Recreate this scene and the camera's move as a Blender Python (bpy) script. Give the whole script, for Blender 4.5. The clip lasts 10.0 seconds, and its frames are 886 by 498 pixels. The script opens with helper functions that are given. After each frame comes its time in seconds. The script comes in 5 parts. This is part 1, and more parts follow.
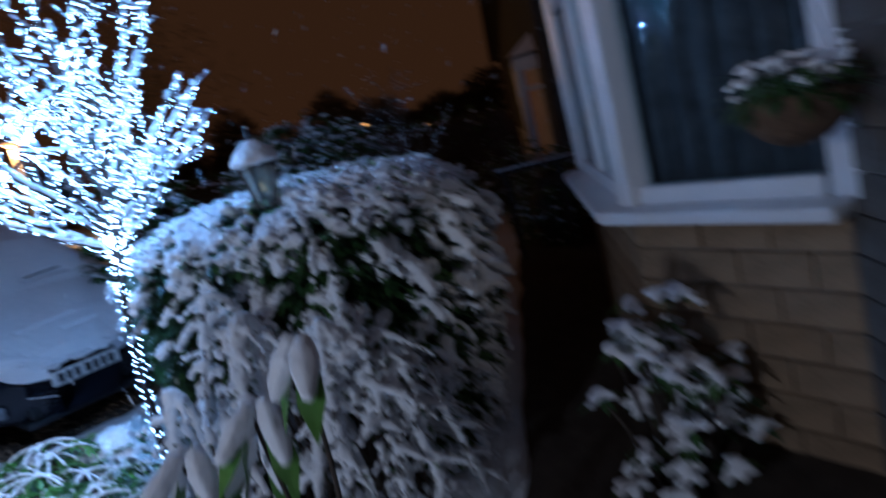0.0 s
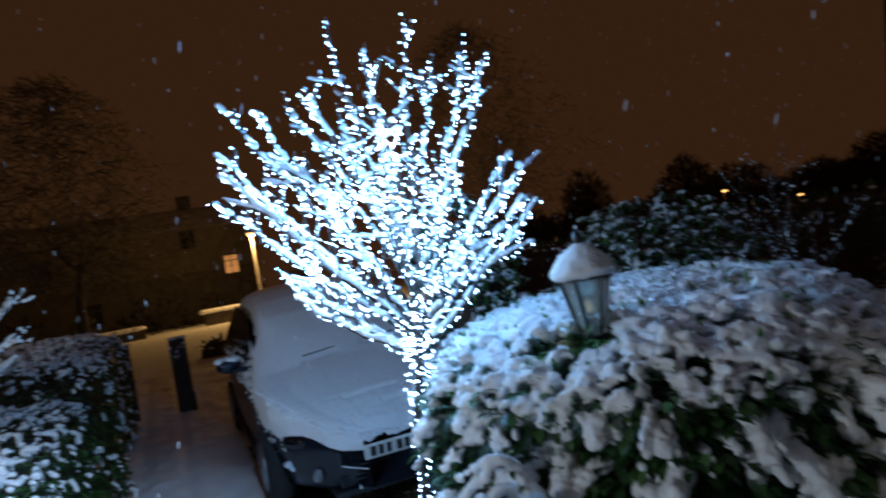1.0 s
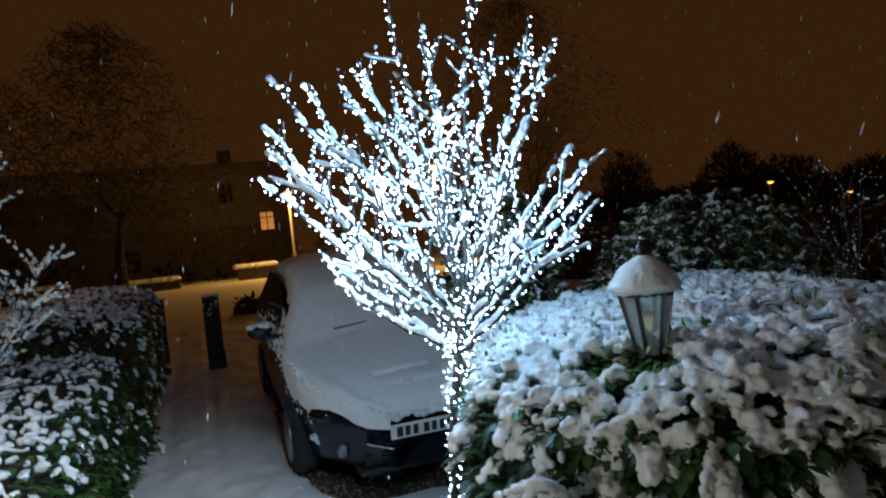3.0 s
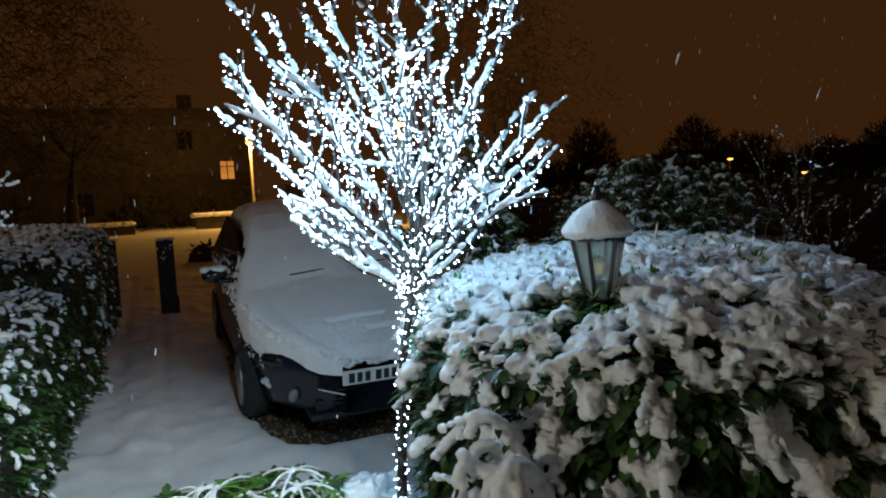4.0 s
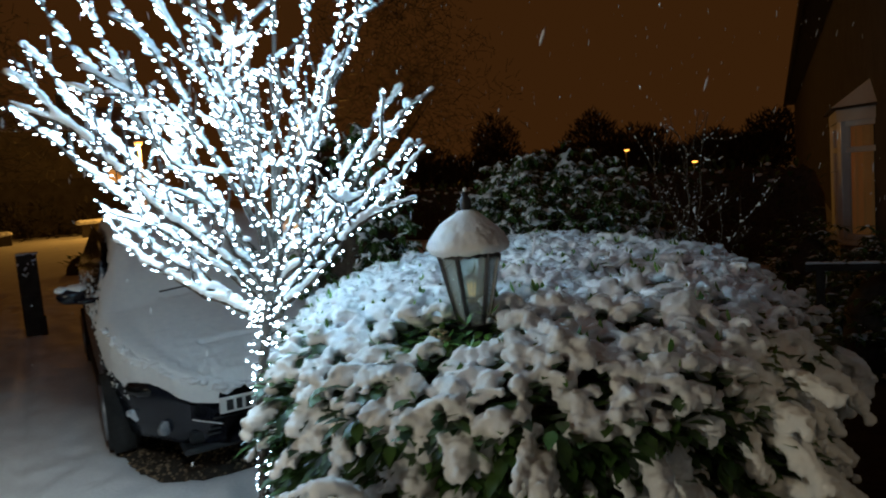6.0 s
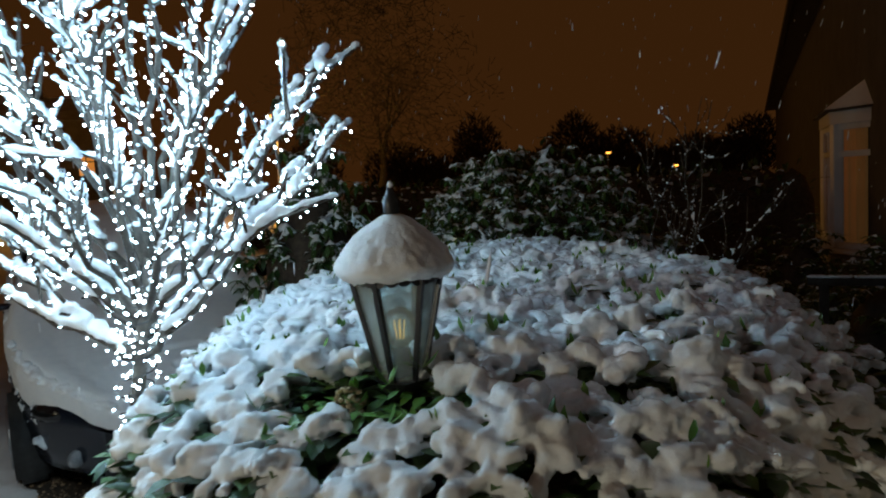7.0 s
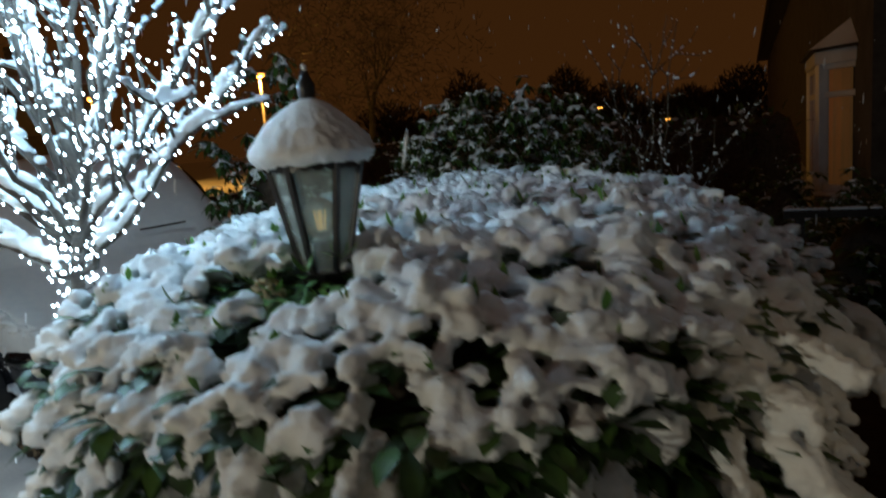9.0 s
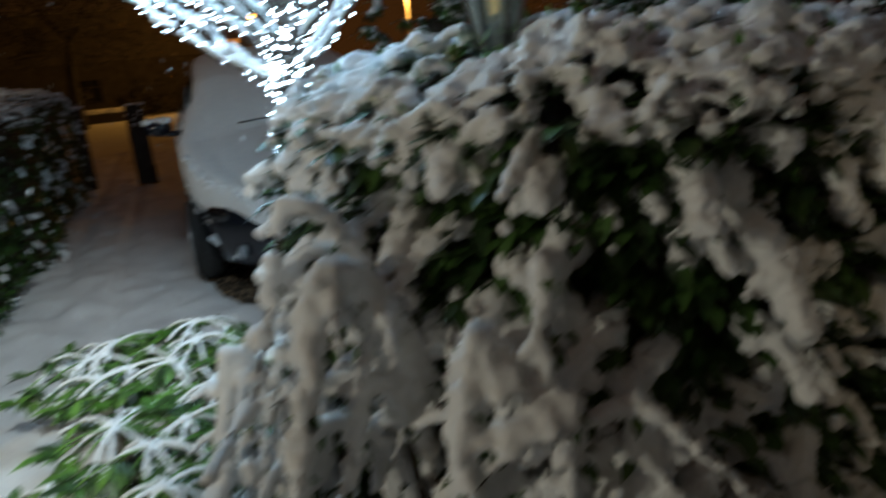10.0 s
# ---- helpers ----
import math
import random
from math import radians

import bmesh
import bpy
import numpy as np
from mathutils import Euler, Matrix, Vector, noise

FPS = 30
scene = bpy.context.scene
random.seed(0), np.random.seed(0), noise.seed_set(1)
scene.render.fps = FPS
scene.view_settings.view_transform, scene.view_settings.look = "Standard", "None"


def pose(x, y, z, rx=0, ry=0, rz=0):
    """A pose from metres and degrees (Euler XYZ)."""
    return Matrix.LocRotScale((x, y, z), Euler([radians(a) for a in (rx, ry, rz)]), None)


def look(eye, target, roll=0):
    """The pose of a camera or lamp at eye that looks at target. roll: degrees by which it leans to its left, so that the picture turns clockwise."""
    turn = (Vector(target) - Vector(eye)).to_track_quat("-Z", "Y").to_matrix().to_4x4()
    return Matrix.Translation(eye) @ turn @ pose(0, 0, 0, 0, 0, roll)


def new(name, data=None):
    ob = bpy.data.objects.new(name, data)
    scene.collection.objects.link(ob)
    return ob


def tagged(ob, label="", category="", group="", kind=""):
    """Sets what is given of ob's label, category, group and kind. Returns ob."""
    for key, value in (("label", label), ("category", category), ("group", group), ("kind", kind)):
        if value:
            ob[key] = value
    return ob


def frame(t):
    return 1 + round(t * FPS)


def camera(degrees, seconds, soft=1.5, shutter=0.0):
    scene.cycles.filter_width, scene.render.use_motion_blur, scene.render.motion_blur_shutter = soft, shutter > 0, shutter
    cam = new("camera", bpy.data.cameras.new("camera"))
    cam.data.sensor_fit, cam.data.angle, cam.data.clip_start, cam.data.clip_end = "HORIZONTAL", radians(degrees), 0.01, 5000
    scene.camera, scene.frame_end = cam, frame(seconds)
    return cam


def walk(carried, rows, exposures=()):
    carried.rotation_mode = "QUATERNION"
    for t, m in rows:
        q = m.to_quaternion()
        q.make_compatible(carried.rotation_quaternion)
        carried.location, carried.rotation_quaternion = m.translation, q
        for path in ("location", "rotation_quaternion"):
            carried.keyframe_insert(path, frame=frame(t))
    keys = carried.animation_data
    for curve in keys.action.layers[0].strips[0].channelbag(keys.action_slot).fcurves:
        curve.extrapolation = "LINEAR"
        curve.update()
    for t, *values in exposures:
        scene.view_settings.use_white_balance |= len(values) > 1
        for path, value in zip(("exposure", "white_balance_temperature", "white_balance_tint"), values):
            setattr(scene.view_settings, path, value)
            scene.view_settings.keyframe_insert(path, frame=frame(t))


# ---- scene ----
cam = camera(66.0, 10.0, soft=1.9, shutter=0.5)
PATH = [
    (0, (0.141, -0.171, 1.615), (-0.151, 1.777, 1.265), -14.3),
    (0.2, (0.129, 0.174, 1.62), (-0.412, 2.087, 1.409), -12.8),
    (0.4, (0.09, 0.37, 1.64), (-0.685, 2.211, 1.549), -12.9),
    (0.5, (0.072, 0.41, 1.667), (-0.759, 2.228, 1.602), -12.8),
    (1, (-0.082, 0.664, 1.784), (-1.229, 2.302, 1.815), -10.2),
    (1.5, (-0.115, 0.663, 1.855), (-1.358, 2.228, 1.927), -10.0),
    (2, (-0.124, 0.658, 1.88), (-1.39, 2.205, 1.952), -9.1),
    (2.5, (-0.161, 0.692, 1.888), (-1.42, 2.245, 1.925), -7.5),
    (3, (-0.202, 0.741, 1.89), (-1.434, 2.316, 1.846), -6.0),
    (3.2, (-0.201, 0.745, 1.871), (-1.413, 2.333, 1.787), -5.5),
    (4.3, (-0.19, 0.753, 1.807), (-1.326, 2.39, 1.634), -2.6),
    (4.5, (-0.195, 0.755, 1.823), (-1.318, 2.402, 1.661), -2.8),
    (5, (-0.228, 0.833, 1.902), (-1.299, 2.515, 1.75), -3.6),
    (5.3, (-0.209, 0.847, 1.934), (-1.238, 2.555, 1.784), -4.5),
    (5.5, (-0.197, 0.897, 1.881), (-1.181, 2.629, 1.703), -5.2),
    (7, (-0.396, 1.713, 1.815), (-1.27, 3.501, 1.615), -3.6),
    (7.5, (-0.411, 1.81, 1.801), (-1.3, 3.591, 1.601), -3.8),
    (8, (-0.418, 1.812, 1.801), (-1.318, 3.585, 1.59), -3.7),
    (8.5, (-0.426, 1.776, 1.77), (-1.314, 3.551, 1.526), -3.5),
    (9, (-0.295, 1.786, 1.666), (-1.155, 3.565, 1.352), -4.8),
    (9.5, (-0.196, 1.722, 1.574), (-1.097, 3.456, 1.150), -5.5),
    (10, (-0.181, 1.458, 1.412), (-1.377, 2.980, 0.908), -5.7),
]

EXPOSURES = [(0.0, -0.08, 3950, 16), (0.5, 0.30, 3950, 10), (1.2, 0.05, 4350, 6), (2.0, 0.0, 4680, 4), (3.0, 0.05, 4980, 2), (4.5, 0.12, 5230, 0), (7.5, 0.05, 5560, 0), (10.0, 0.08, 5400, 0)]
walk(cam, [(t, look(eye, target, roll)) for t, eye, target, roll in PATH], EXPOSURES)

# ---- directions of the drive: U runs from the house to the road, V across it ----
U = Vector((-0.843, 0.538, 0.0))
V = Vector((0.538, 0.843, 0.0))
rng = random.Random(7)


def uv(u, v, z=0.0):
    p = U * u + V * v
    return Vector((p.x, p.y, z))


def rise(u):
    """Height of the drive: level by the house, rising to the road."""
    k = min(max(u - 5.2, 0.0), 8.0)
    return 0.07 * k


# ---- world: night sky lit by the town ----
world = bpy.data.worlds.new("night_sky")
scene.world = world
world.use_nodes = True
world.node_tree.nodes["Background"].inputs[0].default_value = (0.0395, 0.0126, 0.0024, 1)
world.node_tree.nodes["Background"].inputs[1].default_value = 0.92


def point_lamp(name, where, watts, colour, size=0.03, label="", category="lamp"):
    data = bpy.data.lights.new(name, "POINT")
    data.energy, data.color, data.shadow_soft_size = watts, colour, size
    ob = new(name, data)
    ob.location = where
    return ob


# ---- materials ----
def material(name, dark, light, scale=8.0, rough=0.8, bump=0.3, fine=60.0, metal=0.0, spec=0.5, mid=None, per_object=0.0, depth=0.01, sub=0.0):
    m = bpy.data.materials.new(name)
    m.use_nodes = True
    nt = m.node_tree
    b = nt.nodes["Principled BSDF"]
    tc = nt.nodes.new("ShaderNodeTexCoord")
    n1 = nt.nodes.new("ShaderNodeTexNoise")
    n1.inputs["Scale"].default_value, n1.inputs["Detail"].default_value = scale, 6
    n2 = nt.nodes.new("ShaderNodeTexNoise")
    n2.inputs["Scale"].default_value, n2.inputs["Detail"].default_value = fine, 4
    mix = nt.nodes.new("ShaderNodeMath")
    mix.operation = "MULTIPLY_ADD"
    mix.inputs[1].default_value, mix.inputs[2].default_value = 0.35, 0.0
    add = nt.nodes.new("ShaderNodeMath")
    add.operation = "MULTIPLY_ADD"
    add.inputs[1].default_value = 0.65
    ramp = nt.nodes.new("ShaderNodeValToRGB")
    ramp.color_ramp.elements[0].position, ramp.color_ramp.elements[1].position = 0.32, 0.68
    ramp.color_ramp.elements[0].color, ramp.color_ramp.elements[1].color = (*dark, 1), (*light, 1)
    if mid:
        e = ramp.color_ramp.elements.new(0.5)
        e.color = (*mid, 1)
    for n in (n1, n2):
        nt.links.new(tc.outputs["Object"], n.inputs["Vector"])
    nt.links.new(n2.outputs[0], mix.inputs[0])
    nt.links.new(n1.outputs[0], add.inputs[0])
    nt.links.new(mix.outputs[0], add.inputs[2])
    last = add.outputs[0]
    if per_object:
        info = nt.nodes.new("ShaderNodeNewGeometry")
        var = nt.nodes.new("ShaderNodeMath")
        var.operation = "MULTIPLY_ADD"
        var.inputs[1].default_value = per_object
        nt.links.new(info.outputs["Random Per Island"], var.inputs[0])
        nt.links.new(last, var.inputs[2])
        sh = nt.nodes.new("ShaderNodeMath")
        sh.operation = "SUBTRACT"
        sh.inputs[1].default_value = per_object / 2
        nt.links.new(var.outputs[0], sh.inputs[0])
        last = sh.outputs[0]
    nt.links.new(last, ramp.inputs[0])
    nt.links.new(ramp.outputs[0], b.inputs["Base Color"])
    b.inputs["Roughness"].default_value, b.inputs["Metallic"].default_value = rough, metal
    b.inputs["Specular IOR Level"].default_value = spec
    if sub:
        b.inputs["Subsurface Weight"].default_value = sub
        b.inputs["Subsurface Radius"].default_value = (0.02, 0.025, 0.03)
        b.inputs["Subsurface Scale"].default_value = 0.5
    if bump:
        bp = nt.nodes.new("ShaderNodeBump")
        bp.inputs["Strength"].default_value, bp.inputs["Distance"].default_value = bump, depth
        nt.links.new(add.outputs[0], bp.inputs["Height"])
        nt.links.new(bp.outputs[0], b.inputs["Normal"])
    return m


def glowing(name, colour, strength, sampled=False):
    m = bpy.data.materials.new(name)
    m.use_nodes = True
    b = m.node_tree.nodes["Principled BSDF"]
    b.inputs["Base Color"].default_value = (*[min(c, 1) * 0.8 for c in colour], 1)
    b.inputs["Emission Color"].default_value = (*colour, 1)
    b.inputs["Emission Strength"].default_value = strength
    if not sampled:
        m.cycles.emission_sampling = "NONE"
    return m


def clear_glass(name, tint=(0.8, 0.9, 0.92), rough=0.05, through_share=0.75, ior=1.3):
    """Thin pane: mostly see-through, with a glossy face."""
    m = bpy.data.materials.new(name)
    m.use_nodes = True
    nt = m.node_tree
    out = nt.nodes["Material Output"]
    nt.nodes.remove(nt.nodes["Principled BSDF"])
    t = nt.nodes.new("ShaderNodeBsdfTransparent")
    t.inputs[0].default_value = (*tint, 1)
    g = nt.nodes.new("ShaderNodeBsdfGlossy")
    g.inputs["Roughness"].default_value = rough
    lw = nt.nodes.new("ShaderNodeFresnel")
    lw.inputs[0].default_value = ior
    mx = nt.nodes.new("ShaderNodeMixShader")
    nt.links.new(lw.outputs[0], mx.inputs[0])
    nt.links.new(t.outputs[0], mx.inputs[1])
    nt.links.new(g.outputs[0], mx.inputs[2])
    d = nt.nodes.new("ShaderNodeBsdfDiffuse")
    d.inputs[0].default_value = (0.6, 0.65, 0.65, 1)
    mx2 = nt.nodes.new("ShaderNodeMixShader")
    mx2.inputs[0].default_value = 1 - through_share
    nt.links.new(mx.outputs[0], mx2.inputs[1])
    nt.links.new(d.outputs[0], mx2.inputs[2])
    nt.links.new(mx2.outputs[0], out.inputs[0])
    return m


SNOW = material("snow", (0.78, 0.80, 0.83), (0.86, 0.87, 0.88), scale=22, fine=300, rough=0.75, bump=0.7, depth=0.005, spec=0.2)
SNOW_GROUND = material("trodden_snow", (0.66, 0.67, 0.69), (0.83, 0.84, 0.85), scale=3, fine=40, rough=0.7, bump=0.6, depth=0.02, spec=0.3)
LEAF = material("evergreen_leaf", (0.018, 0.04, 0.012), (0.07, 0.14, 0.03), scale=5, fine=50, rough=0.4, bump=0.15, per_object=0.5)
LEAF_BRIGHT = material("fresh_leaf", (0.07, 0.16, 0.02), (0.16, 0.30, 0.05), scale=6, fine=60, rough=0.38, bump=0.15, per_object=0.4)
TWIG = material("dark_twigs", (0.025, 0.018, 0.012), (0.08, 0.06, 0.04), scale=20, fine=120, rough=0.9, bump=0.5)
BARK = material("grey_bark", (0.03, 0.023, 0.018), (0.09, 0.072, 0.058), scale=25, fine=150, rough=0.85, bump=0.6)
BLACK_METAL = material("black_painted_metal", (0.008, 0.008, 0.009), (0.02, 0.02, 0.022), scale=30, fine=200, rough=0.38, bump=0.15, depth=0.002)
CAR_PAINT = material("dark_blue_car_paint", (0.004, 0.005, 0.011), (0.008, 0.010, 0.020), scale=2, fine=300, rough=0.22, bump=0.0, spec=0.6)
BLACK_PLASTIC = material("black_plastic", (0.01, 0.01, 0.011), (0.025, 0.025, 0.026), scale=40, fine=300, rough=0.6, bump=0.2, depth=0.002)
TYRE = material("tyre_rubber", (0.012, 0.012, 0.012), (0.03, 0.03, 0.03), scale=30, fine=200, rough=0.9, bump=0.4)
ALLOY = material("alloy_wheel", (0.25, 0.25, 0.26), (0.4, 0.4, 0.41), scale=20, fine=100, rough=0.4, metal=0.8, bump=0.1)
CAR_GLASS = material("car_window", (0.006, 0.006, 0.007), (0.012, 0.012, 0.013), scale=3, fine=80, rough=0.08, bump=0.0)
LENS = material("lamp_lens", (0.25, 0.26, 0.27), (0.42, 0.43, 0.44), scale=40, fine=200, rough=0.15, bump=0.1)
PLATE = material("white_plate", (0.72, 0.72, 0.70), (0.80, 0.80, 0.78), scale=10, fine=90, rough=0.45, bump=0.05)
INK = material("black_ink", (0.01, 0.01, 0.01), (0.02, 0.02, 0.02), scale=10, fine=90, rough=0.6, bump=0.0)
UPVC = material("white_frame_paint", (0.68, 0.69, 0.70), (0.80, 0.80, 0.80), scale=4, fine=80, rough=0.35, bump=0.08, depth=0.002)
STONE = material("buff_stone", (0.14, 0.098, 0.052), (0.30, 0.215, 0.12), scale=6, fine=70, rough=0.9, bump=0.6, per_object=0.45)
DARK_STONE = material("dark_grey_stone", (0.05, 0.045, 0.04), (0.13, 0.12, 0.105), scale=6, fine=70, rough=0.9, bump=0.6, per_object=0.4)
MORTAR = material("mortar", (0.16, 0.14, 0.12), (0.26, 0.23, 0.20), scale=20, fine=140, rough=0.95, bump=0.6)
ROUGHCAST = material("grey_roughcast", (0.13, 0.12, 0.11), (0.26, 0.24, 0.22), scale=12, fine=140, rough=0.95, bump=1.0, depth=0.02)
SLATE = material("roof_slate", (0.03, 0.03, 0.033), (0.08, 0.08, 0.085), scale=6, fine=60, rough=0.7, bump=0.4, per_object=0.3)
SNOW_SLATE = material("snowy_slate", (0.16, 0.15, 0.15), (0.42, 0.41, 0.41), scale=1.2, fine=20, rough=0.9, bump=0.3)
WOOD = material("weathered_post_wood", (0.02, 0.016, 0.012), (0.06, 0.05, 0.04), scale=10, fine=120, rough=0.9, bump=0.6)
GRAVEL = material("wet_gravel", (0.05, 0.035, 0.02), (0.24, 0.17, 0.10), scale=30, fine=120, rough=0.85, bump=0.5, per_object=0.7)
SOIL_SHADE = material("soil_and_shade", (0.02, 0.014, 0.009), (0.06, 0.045, 0.03), scale=12, fine=90, rough=0.95, bump=0.8)
CURTAIN = material("grey_curtain", (0.04, 0.044, 0.055), (0.16, 0.17, 0.20), scale=9, fine=60, rough=0.95, bump=0.3)
PANE = clear_glass("window_pane", (0.85, 0.9, 0.92), 0.02, 0.985, 1.14)
LANTERN_PANE = clear_glass("frosty_lantern_pane", (0.90, 0.97, 0.97), 0.06, 0.77)
BULB_GLASS = clear_glass("bulb_glass", (0.93, 0.95, 0.93), 0.03, 0.80, 1.5)
LED = glowing("white_led", (0.76, 0.92, 1.0), 34.0)
SODIUM = glowing("sodium_lamp", (1.0, 0.38, 0.045), 3.2)
LIT_WINDOW = glowing("lit_window_curtain", (1.0, 0.36, 0.05), 0.42)
LIT_ROOM = glowing("lit_room_wall", (1.0, 0.40, 0.10), 0.035)
FILAMENT = glowing("led_filament", (1.0, 0.55, 0.12), 1.0)
BASKET = material("coir_basket", (0.05, 0.032, 0.018), (0.16, 0.10, 0.05), scale=20, fine=120, rough=0.95, bump=1.0)
FLOWER = material("faded_flower_head", (0.25, 0.20, 0.10), (0.50, 0.42, 0.26), scale=20, fine=120, rough=0.9, bump=0.5)
FAR_WALL = material("harled_house_wall", (0.05, 0.042, 0.035), (0.10, 0.085, 0.07), scale=1.5, fine=12, rough=0.95, bump=0.4)
FAR_STONE = material("dark_stone_wall", (0.03, 0.024, 0.018), (0.07, 0.06, 0.05), scale=2.5, fine=20, rough=0.95, bump=0.5)
POLE = material("painted_pole", (0.07, 0.065, 0.055), (0.13, 0.12, 0.10), rough=0.6)
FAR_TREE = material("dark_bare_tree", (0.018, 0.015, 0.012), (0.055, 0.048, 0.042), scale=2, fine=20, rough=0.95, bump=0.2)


# ---- mesh helpers ----
def thing(name, label, category, group="", kind="", at=(0, 0, 0)):
    ob = new(name)
    ob.empty_display_size = 0.1
    ob.location = at
    return tagged(ob, label, category, group, kind)


def finish(name, mesh, mat, parent=None, label="", smooth=True):
    mesh.materials.append(mat)
    if smooth:
        mesh.polygons.foreach_set("use_smooth", [True] * len(mesh.polygons))
    mesh.update()
    ob = new(name, mesh)
    if parent is not None:
        ob.parent = parent
    if label:
        ob["label"] = label
    return ob


def part(name, bm, mat, parent=None, label="", smooth=False):
    mesh = bpy.data.meshes.new(name)
    bm.to_mesh(mesh)
    bm.free()
    return finish(name, mesh, mat, parent, label, smooth)


def raw(name, verts, faces, mat, parent=None, label="", smooth=True):
    mesh = bpy.data.meshes.new(name)
    mesh.from_pydata([tuple(v) for v in verts], [], [tuple(int(i) for i in f) for f in faces])
    return finish(name, mesh, mat, parent, label, smooth)


def box(bm, centre, size, m=None, bevel=0.0):
    r = bmesh.ops.create_cube(bm, size=1.0, matrix=Matrix.Translation(centre) @ (m or Matrix()) @ Matrix.Diagonal((*size, 1)))
    if bevel:
        edges = list({e for v in r["verts"] for e in v.link_edges})
        bmesh.ops.bevel(bm, geom=edges, offset=bevel, segments=2, affect="EDGES", profile=0.5)
    return bm


def boxed(name, centre, size, mat, parent=None, label="", bevel=0.004, m=None):
    return part(name, box(bmesh.new(), centre, size, m, bevel), mat, parent, label)


def tube(path, radii, sides=6, start=0):
    """Verts and faces of a tapered tube along a path."""
    verts, faces = [], []
    n = len(path)
    for i, p in enumerate(path):
        d = (path[min(i + 1, n - 1)] - path[max(i - 1, 0)]).normalized()
        a = d.orthogonal().normalized()
        b = d.cross(a)
        for k in range(sides):
            w = 2 * math.pi * k / sides
            verts.append(p + (a * math.cos(w) + b * math.sin(w)) * radii[i])
        if i:
            o = start + (i - 1) * sides
            for k in range(sides):
                q = (k + 1) % sides
                faces.append((o + k, o + q, o + sides + q, o + sides + k))
    faces.append(tuple(start + k for k in reversed(range(sides))))
    faces.append(tuple(start + (n - 1) * sides + k for k in range(sides)))
    return verts, faces


class Pile:
    """Collects tubes or leaves into one mesh."""

    def __init__(self):
        self.verts, self.faces = [], []

    def tube(self, path, radii, sides=6):
        v, f = tube(path, radii, sides, len(self.verts))
        self.verts += v
        self.faces += f

    def leaf(self, at, along, up, length, width, bend=0.25):
        along = along.normalized()
        side = along.cross(up)
        if side.length < 1e-4:
            side = along.orthogonal()
        side.normalize()
        nrm = side.cross(along)
        o = len(self.verts)
        prof = ((0.0, 0.12), (0.3, 0.85), (0.62, 1.0), (1.0, 0.06))
        for t, w in prof:
            c = at + along * (t * length) - nrm * (bend * length * t * t)
            s = side * (width * 0.5 * w)
            self.verts += [c - s + nrm * width * 0.12 * w, c, c + s + nrm * width * 0.12 * w]
        for i in range(3):
            a = o + 3 * i
            self.faces += [(a, a + 1, a + 4, a + 3), (a + 1, a + 2, a + 5, a + 4)]

    def done(self, name, mat, parent=None, label="", smooth=True):
        return raw(name, self.verts, self.faces, mat, parent, label, smooth)


_b = bmesh.new()
bmesh.ops.create_icosphere(_b, subdivisions=2, radius=1.0)
_b.verts.ensure_lookup_table()
BALL_V = np.array([v.co[:] for v in _b.verts])
BALL_F = np.array([[v.index for v in f.verts] for f in _b.faces])
_b.free()
_b = bmesh.new()
bmesh.ops.create_icosphere(_b, subdivisions=1, radius=1.0)
_b.verts.ensure_lookup_table()
SMALL_V = np.array([v.co[:] for v in _b.verts])
SMALL_F = np.array([[v.index for v in f.verts] for f in _b.faces])
_b.free()


def clouds(name, size, depth):
    tex = bpy.data.textures.new(name, "CLOUDS")
    tex.noise_scale, tex.noise_depth = size, depth
    return tex


MOUND, CRUMB = clouds("snow_mound", 0.034, 1), clouds("snow_crumb", 0.012, 2)


class Lumps:
    """Snow: many lumps that are melted into one skin."""

    def __init__(self):
        self.items = []

    def add(self, at, rx, ry=None, rz=None, turn=None):
        self.items.append((at, (rx, ry or rx, rz or rx), turn))

    def done(self, name, voxel, mat, parent=None, label="", melt=True, rough=0.0, base=(SMALL_V, SMALL_F)):
        bv, bf = base
        n = len(self.items)
        vs = np.empty((n, len(bv), 3))
        for i, (at, r, turn) in enumerate(self.items):
            v = bv * np.array(r)
            if turn is not None:
                v = v @ np.array(turn.to_matrix()).T
            vs[i] = v + np.array(at[:])
        fs = (bf[None] + (np.arange(n) * len(bv))[:, None, None]).reshape(-1, 3)
        mesh = bpy.data.meshes.new(name)
        mesh.from_pydata(vs.reshape(-1, 3).tolist(), [], fs.tolist())
        ob = finish(name, mesh, mat, parent, label)
        if melt:
            r = ob.modifiers.new("melt", "REMESH")
            r.mode, r.voxel_size, r.use_smooth_shade = "VOXEL", voxel, True
            s = ob.modifiers.new("soften", "SMOOTH")
            s.factor, s.iterations = 0.5, 2 if rough > 0.0105 else 1
            for tex, strength in ((MOUND, rough), (CRUMB, rough * 0.6)):
                if rough:
                    d = ob.modifiers.new("crumble", "DISPLACE")
                    d.texture, d.strength, d.mid_level, d.texture_coords = tex, strength, 0.5, "LOCAL"
        return ob


def between(a, b):
    return rng.uniform(a, b)


def jitter(s):
    return Vector((between(-s, s), between(-s, s), between(-s, s)))


def bow(a, b, lift, n=8, wob=0.0):
    """A curved path from a to b, raised in the middle."""
    out = []
    for i in range(n + 1):
        t = i / n
        p = a.lerp(b, t) + Vector((0, 0, lift * 4 * t * (1 - t)))
        if 0 < i < n:
            p += jitter(wob)
        out.append(p)
    return out


